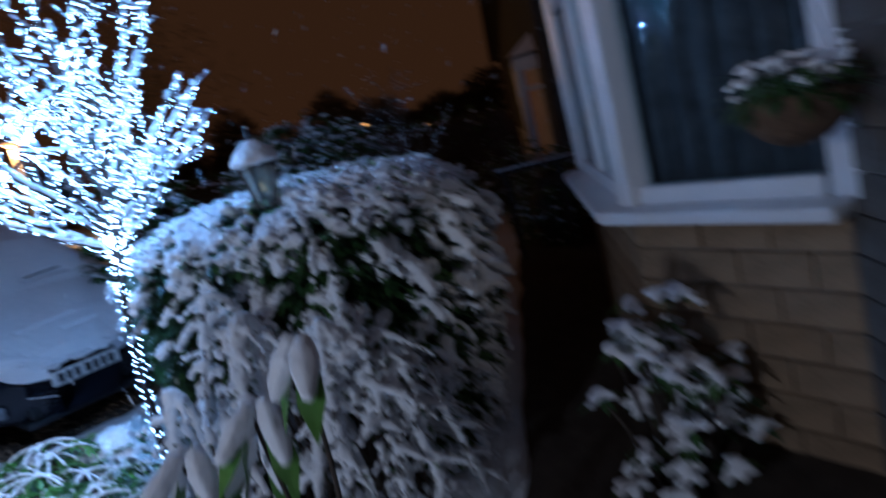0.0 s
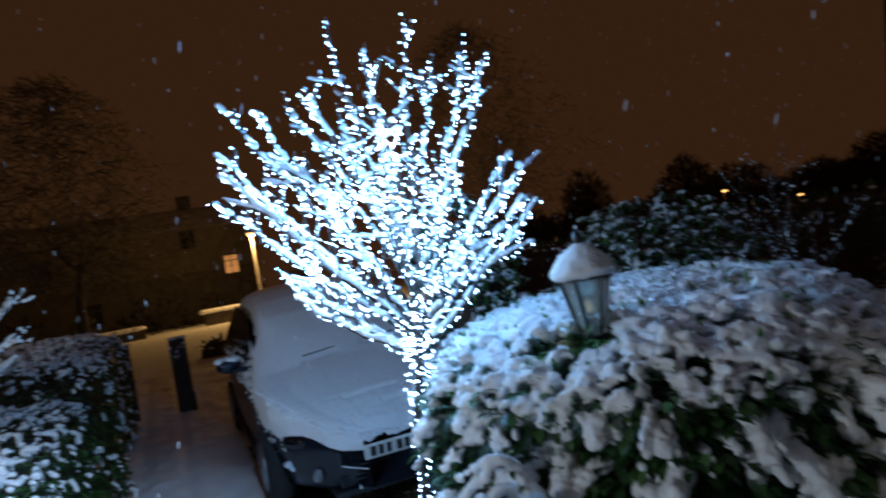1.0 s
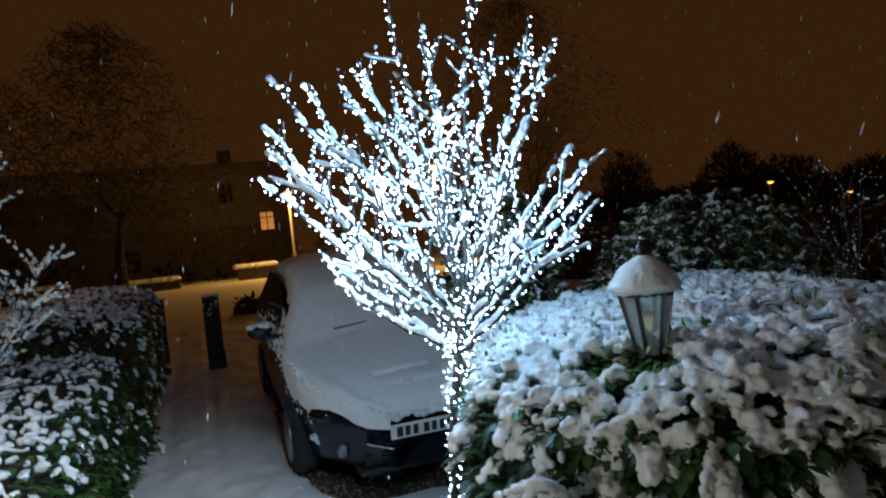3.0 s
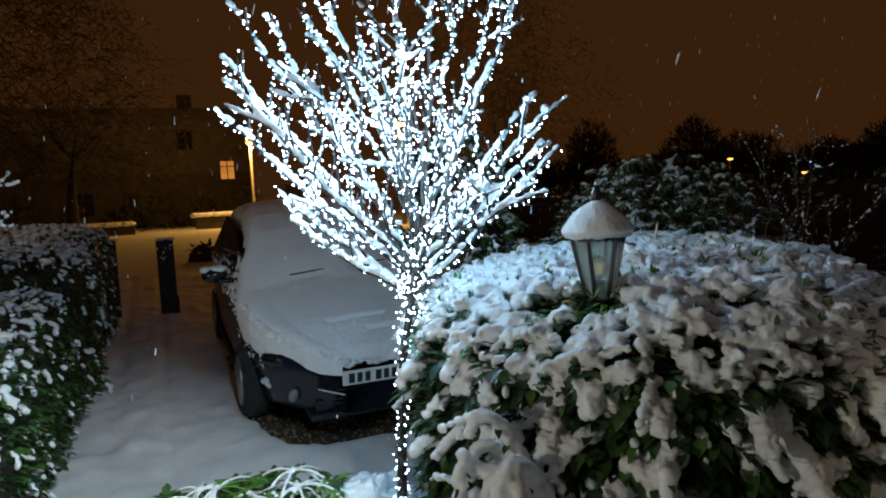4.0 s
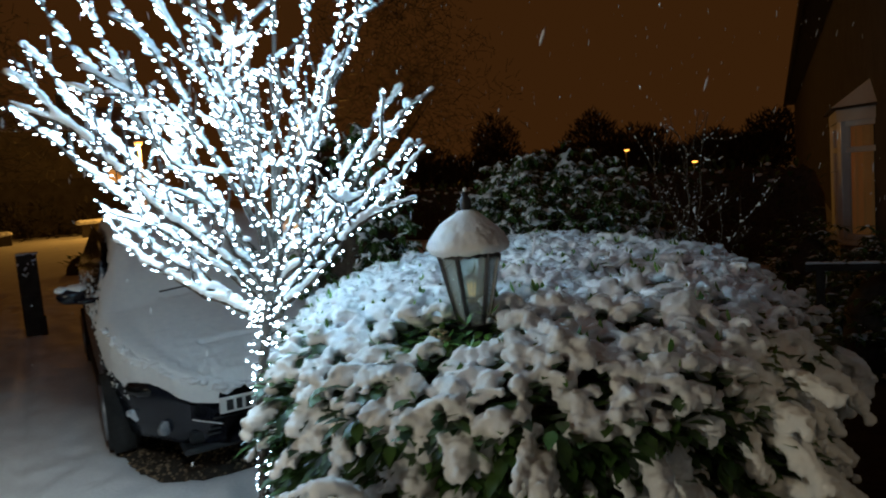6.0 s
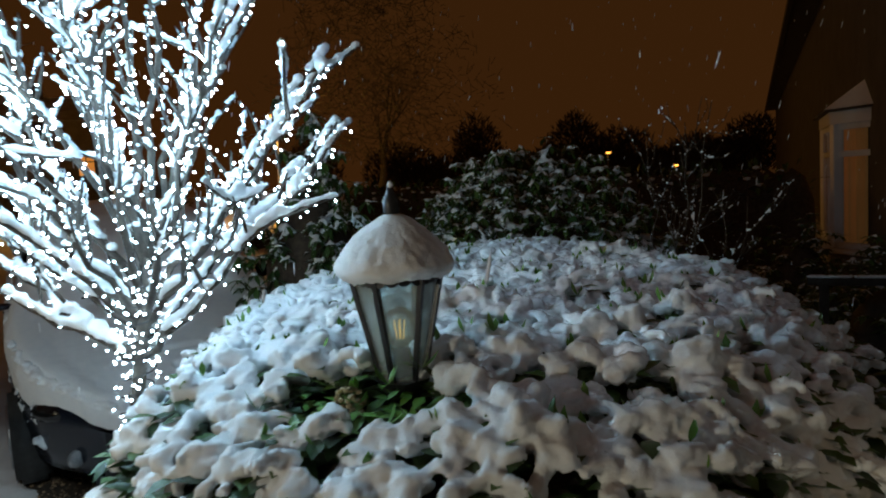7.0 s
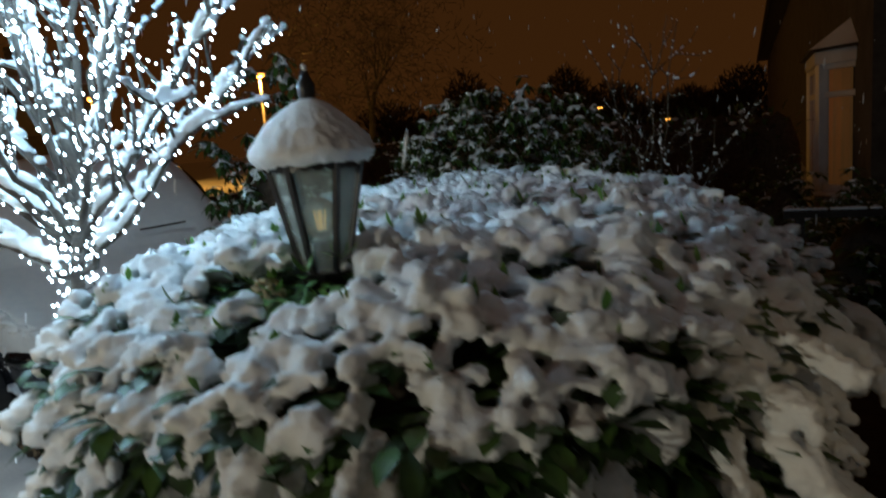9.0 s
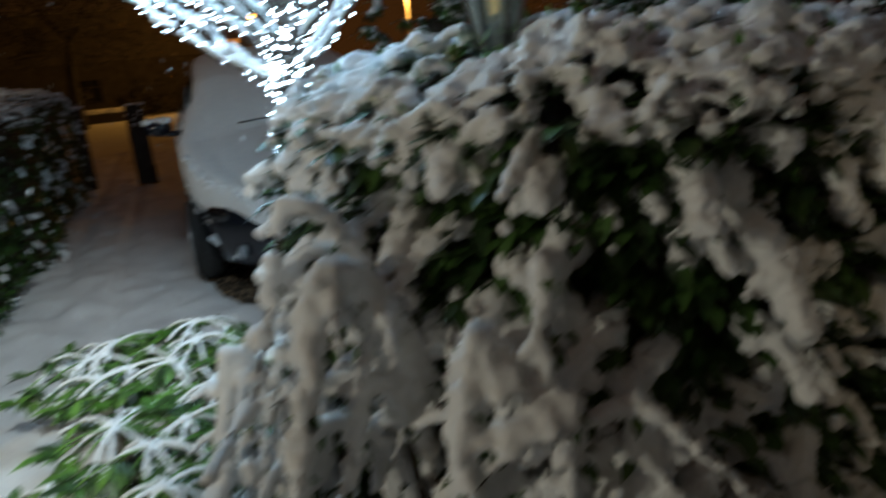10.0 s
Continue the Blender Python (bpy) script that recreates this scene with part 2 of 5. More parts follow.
# ---- ground ----
def spread(lo, hi, near_lo, near_hi, fine, steps=14):
    mid = list(np.arange(near_lo, near_hi + 1e-6, fine))
    out = [near_lo - (near_lo - lo) * (k / steps) ** 2.5 for k in range(steps, 0, -1)]
    return out + mid + [near_hi + (hi - near_hi) * (k / steps) ** 2.5 for k in range(1, steps + 1)]


def bare(u, v):
    """Share of ground kept free of snow under and before the car."""
    a = ((u - 7.2) / 1.72) ** 4 + ((v - 1.93) / 0.84) ** 4
    return max(0.0, min(1.0, (1.15 - a) * 4))


def build_ground():
    us, vs = spread(-300, 500, 2.0, 14.0, 0.06), spread(-400, 400, -1.0, 4.0, 0.05)
    verts, faces = [], []
    steps = [(2.6 + 0.36 * k + 0.05 * math.sin(k * 5.1), 0.16 + (0.11 if k % 2 else -0.11) + 0.03 * math.sin(k * 3.3)) for k in range(24)]
    for u in us:
        for v in vs:
            z = rise(u)
            if 2 <= u <= 14 and -1 <= v <= 4:
                p = Vector((u, v, 0))
                z += 0.022 * noise.noise(p * 1.7) + 0.020 * noise.noise(p * 6.0)
                for tv, depth, wide in ((0.46, 0.034, 0.05), (0.02, 0.022, 0.07)):
                    z -= depth * math.exp(-((v - tv) / wide) ** 2)
                for fu, fv in steps:
                    if abs(u - fu) < 0.3 and abs(v - fv) < 0.2:
                        z -= 0.020 * math.exp(-((u - fu) / 0.12) ** 4 - ((v - fv) / 0.06) ** 4)
                z -= 0.055 * bare(u + 0.06 * noise.noise(p * 5), v + 0.06 * noise.noise(p * 5.5))
            if u > 20.2:
                z -= 0.10
            if u > 34.5:
                z += 0.12
            verts.append(uv(u, v, z))
    m = len(vs)
    for i in range(len(us) - 1):
        for j in range(m - 1):
            a = i * m + j
            faces.append((a, a + 1, a + m + 1, a + m))
    g = raw("ground", verts, faces, SNOW_GROUND)
    tagged(g, "snow-covered driveway and street with faint wheel ruts", "ground", kind="structure")


build_ground()


def build_shade_sheet():
    """Dark sheet between the hedge and the bay; its colour stands in for shade."""
    verts, faces, nx, ny = [], [], 16, 50
    for i in range(nx + 1):
        for j in range(ny + 1):
            x, y = -0.16 + 1.29 * i / nx, 0.75 + 7.6 * j / ny
            x += 0.06 * noise.noise(Vector((y * 2, i, 0))) * (1 - i / nx)
            verts.append((x, y, max(rise(-0.843 * x + 0.538 * y), -9) + 0.045 + 0.02 * noise.noise(Vector((x * 6, y * 6, 3)))))
    for i in range(nx):
        for j in range(ny):
            a = i * (ny + 1) + j
            faces.append((a, a + ny + 1, a + ny + 2, a + 1))
    tagged(raw("shade_sheet", verts, faces, SOIL_SHADE), "dark ground sheet standing in for shade under the bay window", "soil", kind="structure")


build_shade_sheet()


def build_gravel():
    bed = Pile()
    o = []
    for k in range(48):
        w = 2 * math.pi * k / 48
        c, s = math.cos(w), math.sin(w)
        r = (abs(c) ** 4 + abs(s) ** 4) ** -0.25
        o.append(uv(7.2 + 1.78 * r * c, 1.93 + 0.88 * r * s, rise(7.2 + 1.78 * r * c) - 0.028))
    mid = uv(7.2, 1.93, rise(7.2) - 0.028)
    g = raw("gravel_bed", [mid] + o, [(0, 1 + k, 1 + (k + 1) % 48) for k in range(48)], SOIL_SHADE)
    tagged(g, "bare wet brown gravel in front of the parked car", "gravel", kind="stuff")
    stones = Lumps()
    for k in range(2600):
        u, v = between(5.3, 6.9), between(0.95, 2.85)
        if bare(u, v) > 0.35:
            r = between(0.006, 0.017)
            stones.add(uv(u, v, rise(u) - 0.022), r, r * between(0.7, 1), r * 0.7, Euler((0, 0, between(0, 3))))
    stones.done("gravel_stones", 0, GRAVEL, g, "brown gravel stones", melt=False)


build_gravel()

# ---- sky dome and far skyline ----
def build_skyline():
    for k, (x, y, top, wide) in enumerate(((-27.0, 65.4, 8.4, 3.2), (-17.8, 68.5, 8.0, 4.5), (-13.5, 69.5, 6.2, 4.0), (-7.0, 70.5, 5.0, 5.0),
                                           (-34.0, 62.0, 6.0, 4.5), (-42.0, 58.0, 7.0, 4.0), (-2.0, 72.0, 6.5, 3.5), (-24.0, 66.0, 4.2, 5.0), (-21.0, 67.0, 4.6, 5.0), (-15.5, 69.0, 4.4, 5.0), (-10.5, 70.0, 4.0, 5.0), (-4.5, 71.5, 4.4, 5.0), (-30.5, 64.0, 4.6, 5.0))):
        t = thing("bare_tree", "dark bare winter tree against the orange night sky", "tree", "far trees", at=(x, y, 0))
        pile = Pile()
        r2 = random.Random(k)
        pile.tube([Vector((0, 0, -0.5)), Vector((0.1, 0, top * 0.35)), Vector((0, 0.1, top * 0.7))], [0.28, 0.18, 0.08])
        pile.done("trunk", FAR_TREE, t)
        crown = Pile()
        for q in range(1700):
            d = Vector((r2.gauss(0, 1), r2.gauss(0, 1), r2.gauss(0, 1))).normalized()
            rr = r2.random() ** 0.45 * (1 + 0.16 * noise.noise(d * 2.4 + Vector((k * 3.0, 0, 0))))
            cone = 1.0 - 0.45 * max(0.0, d.z) if k % 2 else 1.0
            p = Vector((d.x * wide * 0.85 * rr * cone, d.y * wide * 0.85 * rr * cone, top * (0.52 + 0.46 * d.z * rr)))
            d = Vector((p.x, p.y, 0)).normalized() * 0.4 + Vector((r2.uniform(-.5, .5), r2.uniform(-.5, .5), 0.7))
            ln = r2.uniform(0.3, 0.9)
            crown.tube([p - d * ln * 0.5, p + d * ln * 0.5], [0.07, 0.02], 3)
        crown.done("crown", FAR_TREE, t, "dense dark twigs")


build_skyline()


def street_lamp(base, head_z, watts=0.0):
    t = thing("street_lamp", "lit orange sodium street lamp on a tall steel pole", "street lamp", "street lamps", at=base)
    h = head_z - base[2]
    p = Pile()
    p.tube([Vector((0, 0, -0.1)), Vector((0, 0, 1.2)), Vector((0, 0, 1.22)), Vector((0, 0, h - 0.1))], [0.11, 0.11, 0.07, 0.05], 10)
    p.done("pole", POLE, t)
    head = Lumps()
    head.add(Vector((0.1, -0.1, h + 0.06)), 0.34, 0.16, 0.08)
    head.done("lamp_hood", 0, BLACK_METAL, t, melt=False, base=(BALL_V, BALL_F))
    bowl = Lumps()
    bowl.add(Vector((0.1, -0.1, h - 0.03)), 0.24, 0.16, 0.12)
    bowl.done("lamp_bowl", 0, SODIUM, t, "glowing orange bowl", melt=False, base=(BALL_V, BALL_F))
    if watts:
        point_lamp("street_lamp_light", Vector(base) + Vector((0.1, -0.1, h - 0.28)), watts, (1.0, 0.42, 0.06), 0.08)


street_lamp((-27.9, 23.75, 0.5), 4.85, watts=800)
street_lamp((-18.8, 24.4, 0.4), 4.9, watts=700)
street_lamp((-13.45, 62.4, 0.0), 3.36)
street_lamp((-7.9, 62.7, -0.5), 1.9)


# ---- far side of the street ----
def window_unit(name, parent, centre, w, h, face, mat, bars=1, rail=True):
    """A framed window in a wall that faces the way face (unit, level)."""
    side = Vector((-face.y, face.x, 0))
    m = Matrix((side, face, Vector((0, 0, 1)))).transposed().to_4x4()
    win = thing(name, "", "", at=(0, 0, 0))
    win.parent = parent
    b = bmesh.new()
    th = 0.07 * min(1.0, h / 1.2)
    for s in (-1, 1):
        box(b, Vector(centre) + side * s * (w / 2 - th / 2), (th, 0.09, h), m)
    for s in (-1, 1):
        box(b, Vector(centre) + Vector((0, 0, s * (h / 2 - th / 2))), (w - 2 * th, 0.09, th), m)
    for k in range(bars):
        box(b, Vector(centre) + side * w * ((k + 1) / (bars + 1) - 0.5), (th * 0.7, 0.08, h - 2 * th), m)
    if rail:
        box(b, Vector(centre) + Vector((0, 0, h * 0.18)), (w - 2 * th, 0.07, th * 0.7), m)
    part("frame", b, WOOD, win)
    boxed("pane", Vector(centre) - face * 0.03, (w - th, 0.02, h - th), mat, win, bevel=0, m=m)
    return win


def far_house(at, yaw, w, d, lit, dark, label):
    t = thing("house", label, "house", "houses across the street")
    m = pose(*at, 0, 0, yaw)
    lower = box(bmesh.new(), m @ Vector((0, d / 2, 1.6)), (w, d, 3.2), m.to_3x3().to_4x4())
    part("stone_lower_wall", lower, FAR_STONE, t, "dark stone ground floor")
    upper = box(bmesh.new(), m @ Vector((0, d / 2, 4.55)), (w + 0.02, d + 0.02, 2.7), m.to_3x3().to_4x4())
    part("wall", upper, FAR_WALL, t)
    b = bmesh.new()
    pts = [(-w / 2 - .3, -.4, 5.9), (w / 2 + .3, -.4, 5.9), (w / 2 + .3, d + .4, 5.9), (-w / 2 - .3, d + .4, 5.9), (-w / 2, d / 2, 7.7), (w / 2, d / 2, 7.7)]
    vs = [b.verts.new(m @ Vector(p)) for p in pts]
    for f in ((0, 1, 5, 4), (2, 3, 4, 5), (1, 2, 5), (3, 0, 4), (3, 2, 1, 0)):
        b.faces.new([vs[i] for i in f])
    roof = part("roof", b, SNOW_SLATE, t, "slate roof under thin snow")
    boxed("chimney", m @ Vector((w * 0.3, d / 2, 7.8)), (0.9, 0.7, 1.4), FAR_STONE, t, m=m.to_3x3().to_4x4())
    face = (m.to_3x3() @ Vector((0, -1, 0)))
    for (x, z, ww, hh) in lit:
        window_unit("window", t, m @ Vector((x, -0.03, z)), ww, hh, face, LIT_WINDOW)
    for (x, z, ww, hh) in dark:
        window_unit("window", t, m @ Vector((x, -0.03, z)), ww, hh, face, CAR_GLASS)
    for x in (-w * 0.18, w * 0.1):
        boxed("door", m @ Vector((x, -0.02, 1.05)), (0.95, 0.1, 2.1), WOOD, t, m=m.to_3x3().to_4x4())
    return t


HYAW = math.degrees(math.atan2(U.y, U.x)) - 90
far_house(uv(45.2, -2.5, 0.55), HYAW, 17, 8, [(-9.6 + 17.1 - 0.35, 3.35, 0.95, 1.25)], [(-3.2, 4.6, 1.0, 1.3), (4.8, 6.0 - 0.75, 0.9, 1.2), (-1.0, 1.6, 1.2, 1.4)],
          "dark stone and harled house with one lit window")
far_house(uv(46, -24.0, 0.55), HYAW, 16, 8, [], [(-3, 4.4, 1, 1.3), (3, 4.4, 1, 1.3), (2, 1.6, 1.2, 1.4)], "dark house behind a big bare tree")


def low_wall(u, v0, v1, h, label):
    t = thing("garden_wall", label, "wall", "garden walls across the street")
    m = Matrix((V, U, Vector((0, 0, 1)))).transposed().to_4x4()
    c = uv(u, (v0 + v1) / 2, 0.55 + h / 2)
    boxed("wall", c, (abs(v1 - v0), 0.35, h), FAR_STONE, t, bevel=0.02, m=m)
    s = Lumps()
    k = v0
    while k < v1:
        s.add(uv(u + between(-.05, .05), k, 0.55 + h), 0.3, 0.26, 0.13)
        k += 0.2
    s.done("snow_cap", 0, SNOW, t, "snow lying on the coping", melt=False, base=(BALL_V, BALL_F))


low_wall(36.2, -3.2, -0.6, 0.55, "low stone garden wall with snow on top")
low_wall(37.4, 2.2, 4.2, 0.75, "low stone wall with thick snow on top")
low_wall(38.5, -14.0, -6.0, 0.7, "long low stone wall in the dark")


def rounded_shrub(at, r, h, mat, seed, n=260, label="dark garden shrub across the street", name="garden_shrub", snow=True, group="shrubs across the street"):
    t = thing(name, label, "shrub", group, at=at)
    r2 = random.Random(seed)
    p, s = Pile(), Lumps()
    for k in range(n):
        a, c = r2.uniform(0, 2 * math.pi), r2.random()
        d = Vector((math.cos(a) * math.sqrt(1 - c * c), math.sin(a) * math.sqrt(1 - c * c), c))
        q = Vector((d.x * r, d.y * r, d.z * h)) * r2.uniform(0.75, 1.0)
        p.leaf(q, d + Vector((r2.uniform(-.6, .6), r2.uniform(-.6, .6), r2.uniform(-.3, .6))), Vector((0, 0, 1)), r * 0.35, r * 0.16)
        if d.z > 0.3 and r2.random() < 0.5:
            s.add(q * 1.02, r * 0.09, r * 0.08, r * 0.05)
    p.done("foliage", mat, t)
    if snow:
        s.done("snow", 0, SNOW, t, "patches of snow", melt=False)
    return t


for k, (u, v, r, h) in enumerate(((40, -3.4, 0.9, 1.6), (41, -0.6, 0.8, 2.0), (42, 0.8, 1.0, 2.2), (41, 3.0, 1.1, 1.9), (40.5, 5.2, 0.9, 2.4), (39.5, -6.0, 1.2, 1.9),
                                  (42.5, -8.5, 1.4, 2.4), (41.5, 8.0, 1.3, 2.2))):
    rounded_shrub(uv(u, v, 0.5), r, h, FAR_TREE, 40 + k, 200, snow=False)


def big_tree(at, height, seed, label):
    t = thing("bare_tree", label, "tree", "bare street trees", at=at)
    r2 = random.Random(seed)
    p, stem = Pile(), Pile()

    def grow(a, d, ln, r, level):
        pts, rad = [a], [r]
        for k in range(4):
            d = (d + Vector((r2.uniform(-.18, .18), r2.uniform(-.18, .18), r2.uniform(-.02, .12)))).normalized()
            pts.append(pts[-1] + d * ln / 4)
            rad.append(r * (1 - 0.17 * (k + 1)))
        (stem if level == 0 else p).tube(pts, rad, 7 if level < 2 else 3)
        if level < 4:
            for q in range(5 if level < 3 else 4):
                k = r2.choice((2, 3, 4)) if level else r2.choice((3, 4, 4))
                a2 = r2.uniform(0, 2 * math.pi)
                dd = (d * 0.75 + Vector((math.cos(a2), math.sin(a2), r2.uniform(0.0, 0.6))) * 0.75).normalized()
                grow(pts[k], dd, ln * r2.uniform(0.55, 0.78), rad[k] * 0.62, level + 1)

    grow(Vector((0, 0, -0.2)), Vector((0, 0, 1)), height * 0.33, 0.3, 0)
    for k in range(3200):
        a, h = r2.uniform(0, 6.283), r2.uniform(0.22, 1.0)
        rr = height * 0.40 * (1 + 0.3 * math.sin(3 * a + seed) + 0.2 * math.sin(7 * a + 9 * h)) * math.sin(math.pi * min(0.97, 0.1 + 0.86 * h)) ** 0.7 * r2.random() ** 0.6
        q = Vector((rr * math.cos(a), rr * math.sin(a), height * h))
        d = Vector((r2.uniform(-1, 1), r2.uniform(-1, 1), r2.uniform(-.5, 1)))
        ln = r2.uniform(0.3, 0.9)
        p.tube([q - d * ln * .5, q + d * ln * .5], [0.020, 0.008], 3)
    stem.done("trunk", FAR_TREE, t)
    tagged(p.done("crown", FAR_TREE, t, "dark bare limbs and twigs"), kind="stuff")


big_tree(tuple(uv(31.0, -2.6, 0.55)), 11.0, 3, "large bare tree by the far pavement, dark against the sky")
big_tree(tuple(uv(34.0, -8.0, 0.55)), 10.0, 4, "large bare tree standing beyond the road")
big_tree((-18.8, 32.2, 0.2), 13.5, 5, "bare tree behind the garden shrubs")


def far_car():
    t = thing("parked_car", "snow-covered car parked under a street lamp", "car", at=(-14.1, 27.35, 0.0))
    b = bmesh.new()
    box(b, (0, 0, 0.6), (3.9, 1.65, 0.7), bevel=0.15)
    box(b, (0.2, 0, 1.1), (2.2, 1.5, 0.45), bevel=0.18)
    part("body", b, CAR_PAINT, t)
    s = Lumps()
    for k in range(160):
        s.add(Vector((between(-0.9, 1.3), between(-0.7, 0.7), 1.33)), 0.2, 0.2, 0.07)
        s.add(Vector((between(-1.9, 1.9), between(-0.75, 0.75), 0.95)), 0.2, 0.2, 0.07)
    s.done("snow", 0.05, SNOW, t, "thick snow on roof and bonnet")


far_car()


# ---- the parked car ----
CAR_X = [0.0, 0.05, 0.12, 0.25, 0.40, 0.60, 0.95, 1.25, 1.6, 2.0, 2.5, 3.1, 3.6, 3.95, 4.15, 4.22]
CAR_W = [0.24, 0.38, 0.50, 0.62, 0.73, 0.82, 0.875, 0.88, 0.885, 0.885, 0.885, 0.88, 0.87, 0.83, 0.74, 0.60]
CAR_TOP = [0.60, 0.66, 0.70, 0.76, 0.82, 0.89, 1.00, 1.20, 1.40, 1.52, 1.57, 1.56, 1.50, 1.38, 1.05, 0.80]
CAR_BELT = [0.52, 0.56, 0.60, 0.66, 0.72, 0.79, 0.89, 0.93, 0.95, 0.96, 0.97, 0.98, 0.98, 0.97, 0.85, 0.70]
CAR_ROOF = [0.18, 0.30, 0.41, 0.52, 0.62, 0.70, 0.76, 0.70, 0.63, 0.60, 0.58, 0.57, 0.56, 0.54, 0.56, 0.45]


def car_at(x, values):
    return float(np.interp(x, CAR_X, values))


def car_half(x):
    w, zt, zb, wr = car_at(x, CAR_W), car_at(x, CAR_TOP), car_at(x, CAR_BELT), car_at(x, CAR_ROOF)
    low = 0.21
    return [(0, zt), (wr * 0.5, zt - 0.008), (wr * 0.85, zt - 0.03), (wr, zt - 0.06 * min(1, (zt - zb) * 4)), ((wr + w) / 2, (zt + zb) / 2 + 0.02), (w * 0.975, zb + 0.02),
            (w, zb - 0.07), (w * 1.0, 0.52), (w * 0.985, 0.36), (w * 0.95, low + 0.03), (w * 0.85, low)]


def build_car():
    tilt = math.atan(0.07)
    ux = (U * math.cos(tilt) + Vector((0, 0, math.sin(tilt))))
    m = Matrix((ux, -V, ux.cross(-V))).transposed().to_4x4()
    t = thing("car", "dark blue family hatchback parked under thick snow", "car")
    t.matrix_world = Matrix.Translation(uv(5.45, 1.93, 0.005)) @ m
    xs = sorted(set(list(np.linspace(0, 1.0, 22)) + list(np.linspace(1.0, 4.22, 34))))
    verts, faces, ring = [], [], 0
    for x in xs:
        h = car_half(x)
        row = [(x, -y, z) for y, z in reversed(h)] + [(x, y, z) for y, z in h[1:]]
        ring = len(row)
        verts += row
    for i in range(len(xs) - 1):
        for k in range(ring - 1):
            a = i * ring + k
            faces.append((a, a + 1, a + ring + 1, a + ring))
        faces.append((i * ring + ring - 1, i * ring, (i + 1) * ring, (i + 1) * ring + ring - 1))
    faces.append(tuple(range(ring)))
    faces.append(tuple(reversed(range((len(xs) - 1) * ring, len(xs) * ring))))
    body = raw("body", verts, faces, CAR_PAINT, t, "glossy dark blue paint")
    # snow blanket over bonnet, windscreen and roof
    gx, gy = np.concatenate([np.linspace(0.005, 0.9, 80), np.linspace(0.92, 4.1, 100)]), np.linspace(-1, 1, 90)
    sv, sf = [], []
    for x in gx:
        h = car_half(x)
        top = h[:8]
        ys, zs = [p[0] for p in top], [p[1] for p in top]
        arc = np.concatenate([[0], np.cumsum([math.hypot(ys[k + 1] - ys[k], zs[k + 1] - zs[k]) for k in range(7)])])
        low = arc[6] + 0.45 * (arc[7] - arc[6])
        nose = arc[5] + 0.6 * (arc[6] - arc[5])
        reach = float(np.interp(x, (0.0, 0.28, 0.45, 0.85, 1.15, 1.5), (nose, nose, low, low, arc[5], arc[3] + 0.13)))
        reach += 0.04 * noise.noise(Vector((x * 7, 0, 3)))
        for s in gy[::-1]:
            a = abs(s) * reach
            y, z = float(np.interp(a, arc, ys)), float(np.interp(a, arc, zs))
            p = Vector((x * 9, math.copysign(y, s) * 9, z * 4))
            edge = min(1.0, (1 - abs(s)) * 10 + 0.05) * min(1.0, x * 14 + 0.2) * min(1.0, (4.12 - x) * 8)
            crumb = max(0.0, 1 - x / 0.75)
            th = 0.055 + 0.010 * noise.noise(p * 0.4) + (0.001 + 0.008 * crumb ** 1.5) * noise.noise(p * 2.3) + (0.0008 + 0.006 * crumb ** 1.5) * noise.noise(p * 5.3)
            for gx0, y0, y1, dep in ((1.02, 0.12, 0.42, 0.05), (1.06, -0.5, -0.1, 0.05), (0.36, -0.18, 0.28, 0.035), (0.2, -0.3, 0.02, 0.03)):
                if y0 < s * reach < y1:
                    th -= dep * math.exp(-((x - gx0 + 0.05 * s) / 0.016) ** 2)
            th = th * max(edge, 0.0) ** 0.6 - 0.012 * (1 - min(edge, 1.0))
            sv.append((x - 0.25 * th * max(0.0, 1 - x), math.copysign(y + 0.3 * th * abs(s), s), z + th))
    n = len(gy)
    for i in range(len(gx) - 1):
        for k in range(n - 1):
            a = i * n + k
            sf.append((a, a + 1, a + n + 1, a + n))
    raw("snow_blanket", sv, sf, SNOW, t, "smooth thick snow over bonnet, windscreen and roof")
    # front details
    def front(y):
        for x in np.linspace(0, 1.2, 240):
            if car_at(x, CAR_W) >= abs(y):
                return float(x)
        return 1.2
    tilted = pose(0, 0, 0, 0, -6, 0)
    pl = boxed("number_plate", (0.012 - 0.03, 0.0, 0.485), (0.022, 0.52, 0.111), PLATE, t, "white number plate", 0.006, tilted)
    for k, y in enumerate((-0.194, -0.133, -0.072, -0.011, 0.072, 0.133, 0.194)):
        boxed("character_bar", (0.012 - 0.0435, y, 0.485), (0.004, 0.038 if k % 3 else 0.044, 0.075), INK, pl, bevel=0.001, m=tilted)
    for k in range(4):
        boxed("grille_slat", (0.02 + 0.004 * k, 0.0, 0.40 - 0.035 * k), (0.04, 0.60 + 0.03 * k, 0.014), BLACK_PLASTIC, t, bevel=0.004)
    boxed("air_intake", (0.10, 0, 0.275), (0.1, 0.9, 0.09), BLACK_PLASTIC, t, "black lower air intake", 0.02)
    boxed("bumper_lip", (0.17, 0, 0.20), (0.3, 1.0, 0.05), BLACK_PLASTIC, t, bevel=0.02)
    for s in (-1, 1):
        x = front(0.58)
        b = bmesh.new()
        bmesh.ops.create_cone(b, cap_ends=True, segments=28, radius1=0.052, radius2=0.045, depth=0.03, matrix=Matrix.Translation((x - 0.02, s * 0.58, 0.34)) @ pose(0, 0, 0, 0, -90, s * 35))
        fog = part("fog_lamp", b, LENS, t, "round grey fog lamp", True)
        x = front(0.66)
        hl = Lumps()
        hl.add(Vector((x + 0.09, s * 0.63, 0.585)), 0.17, 0.12, 0.075, Euler((0, 0, s * 0.9)))
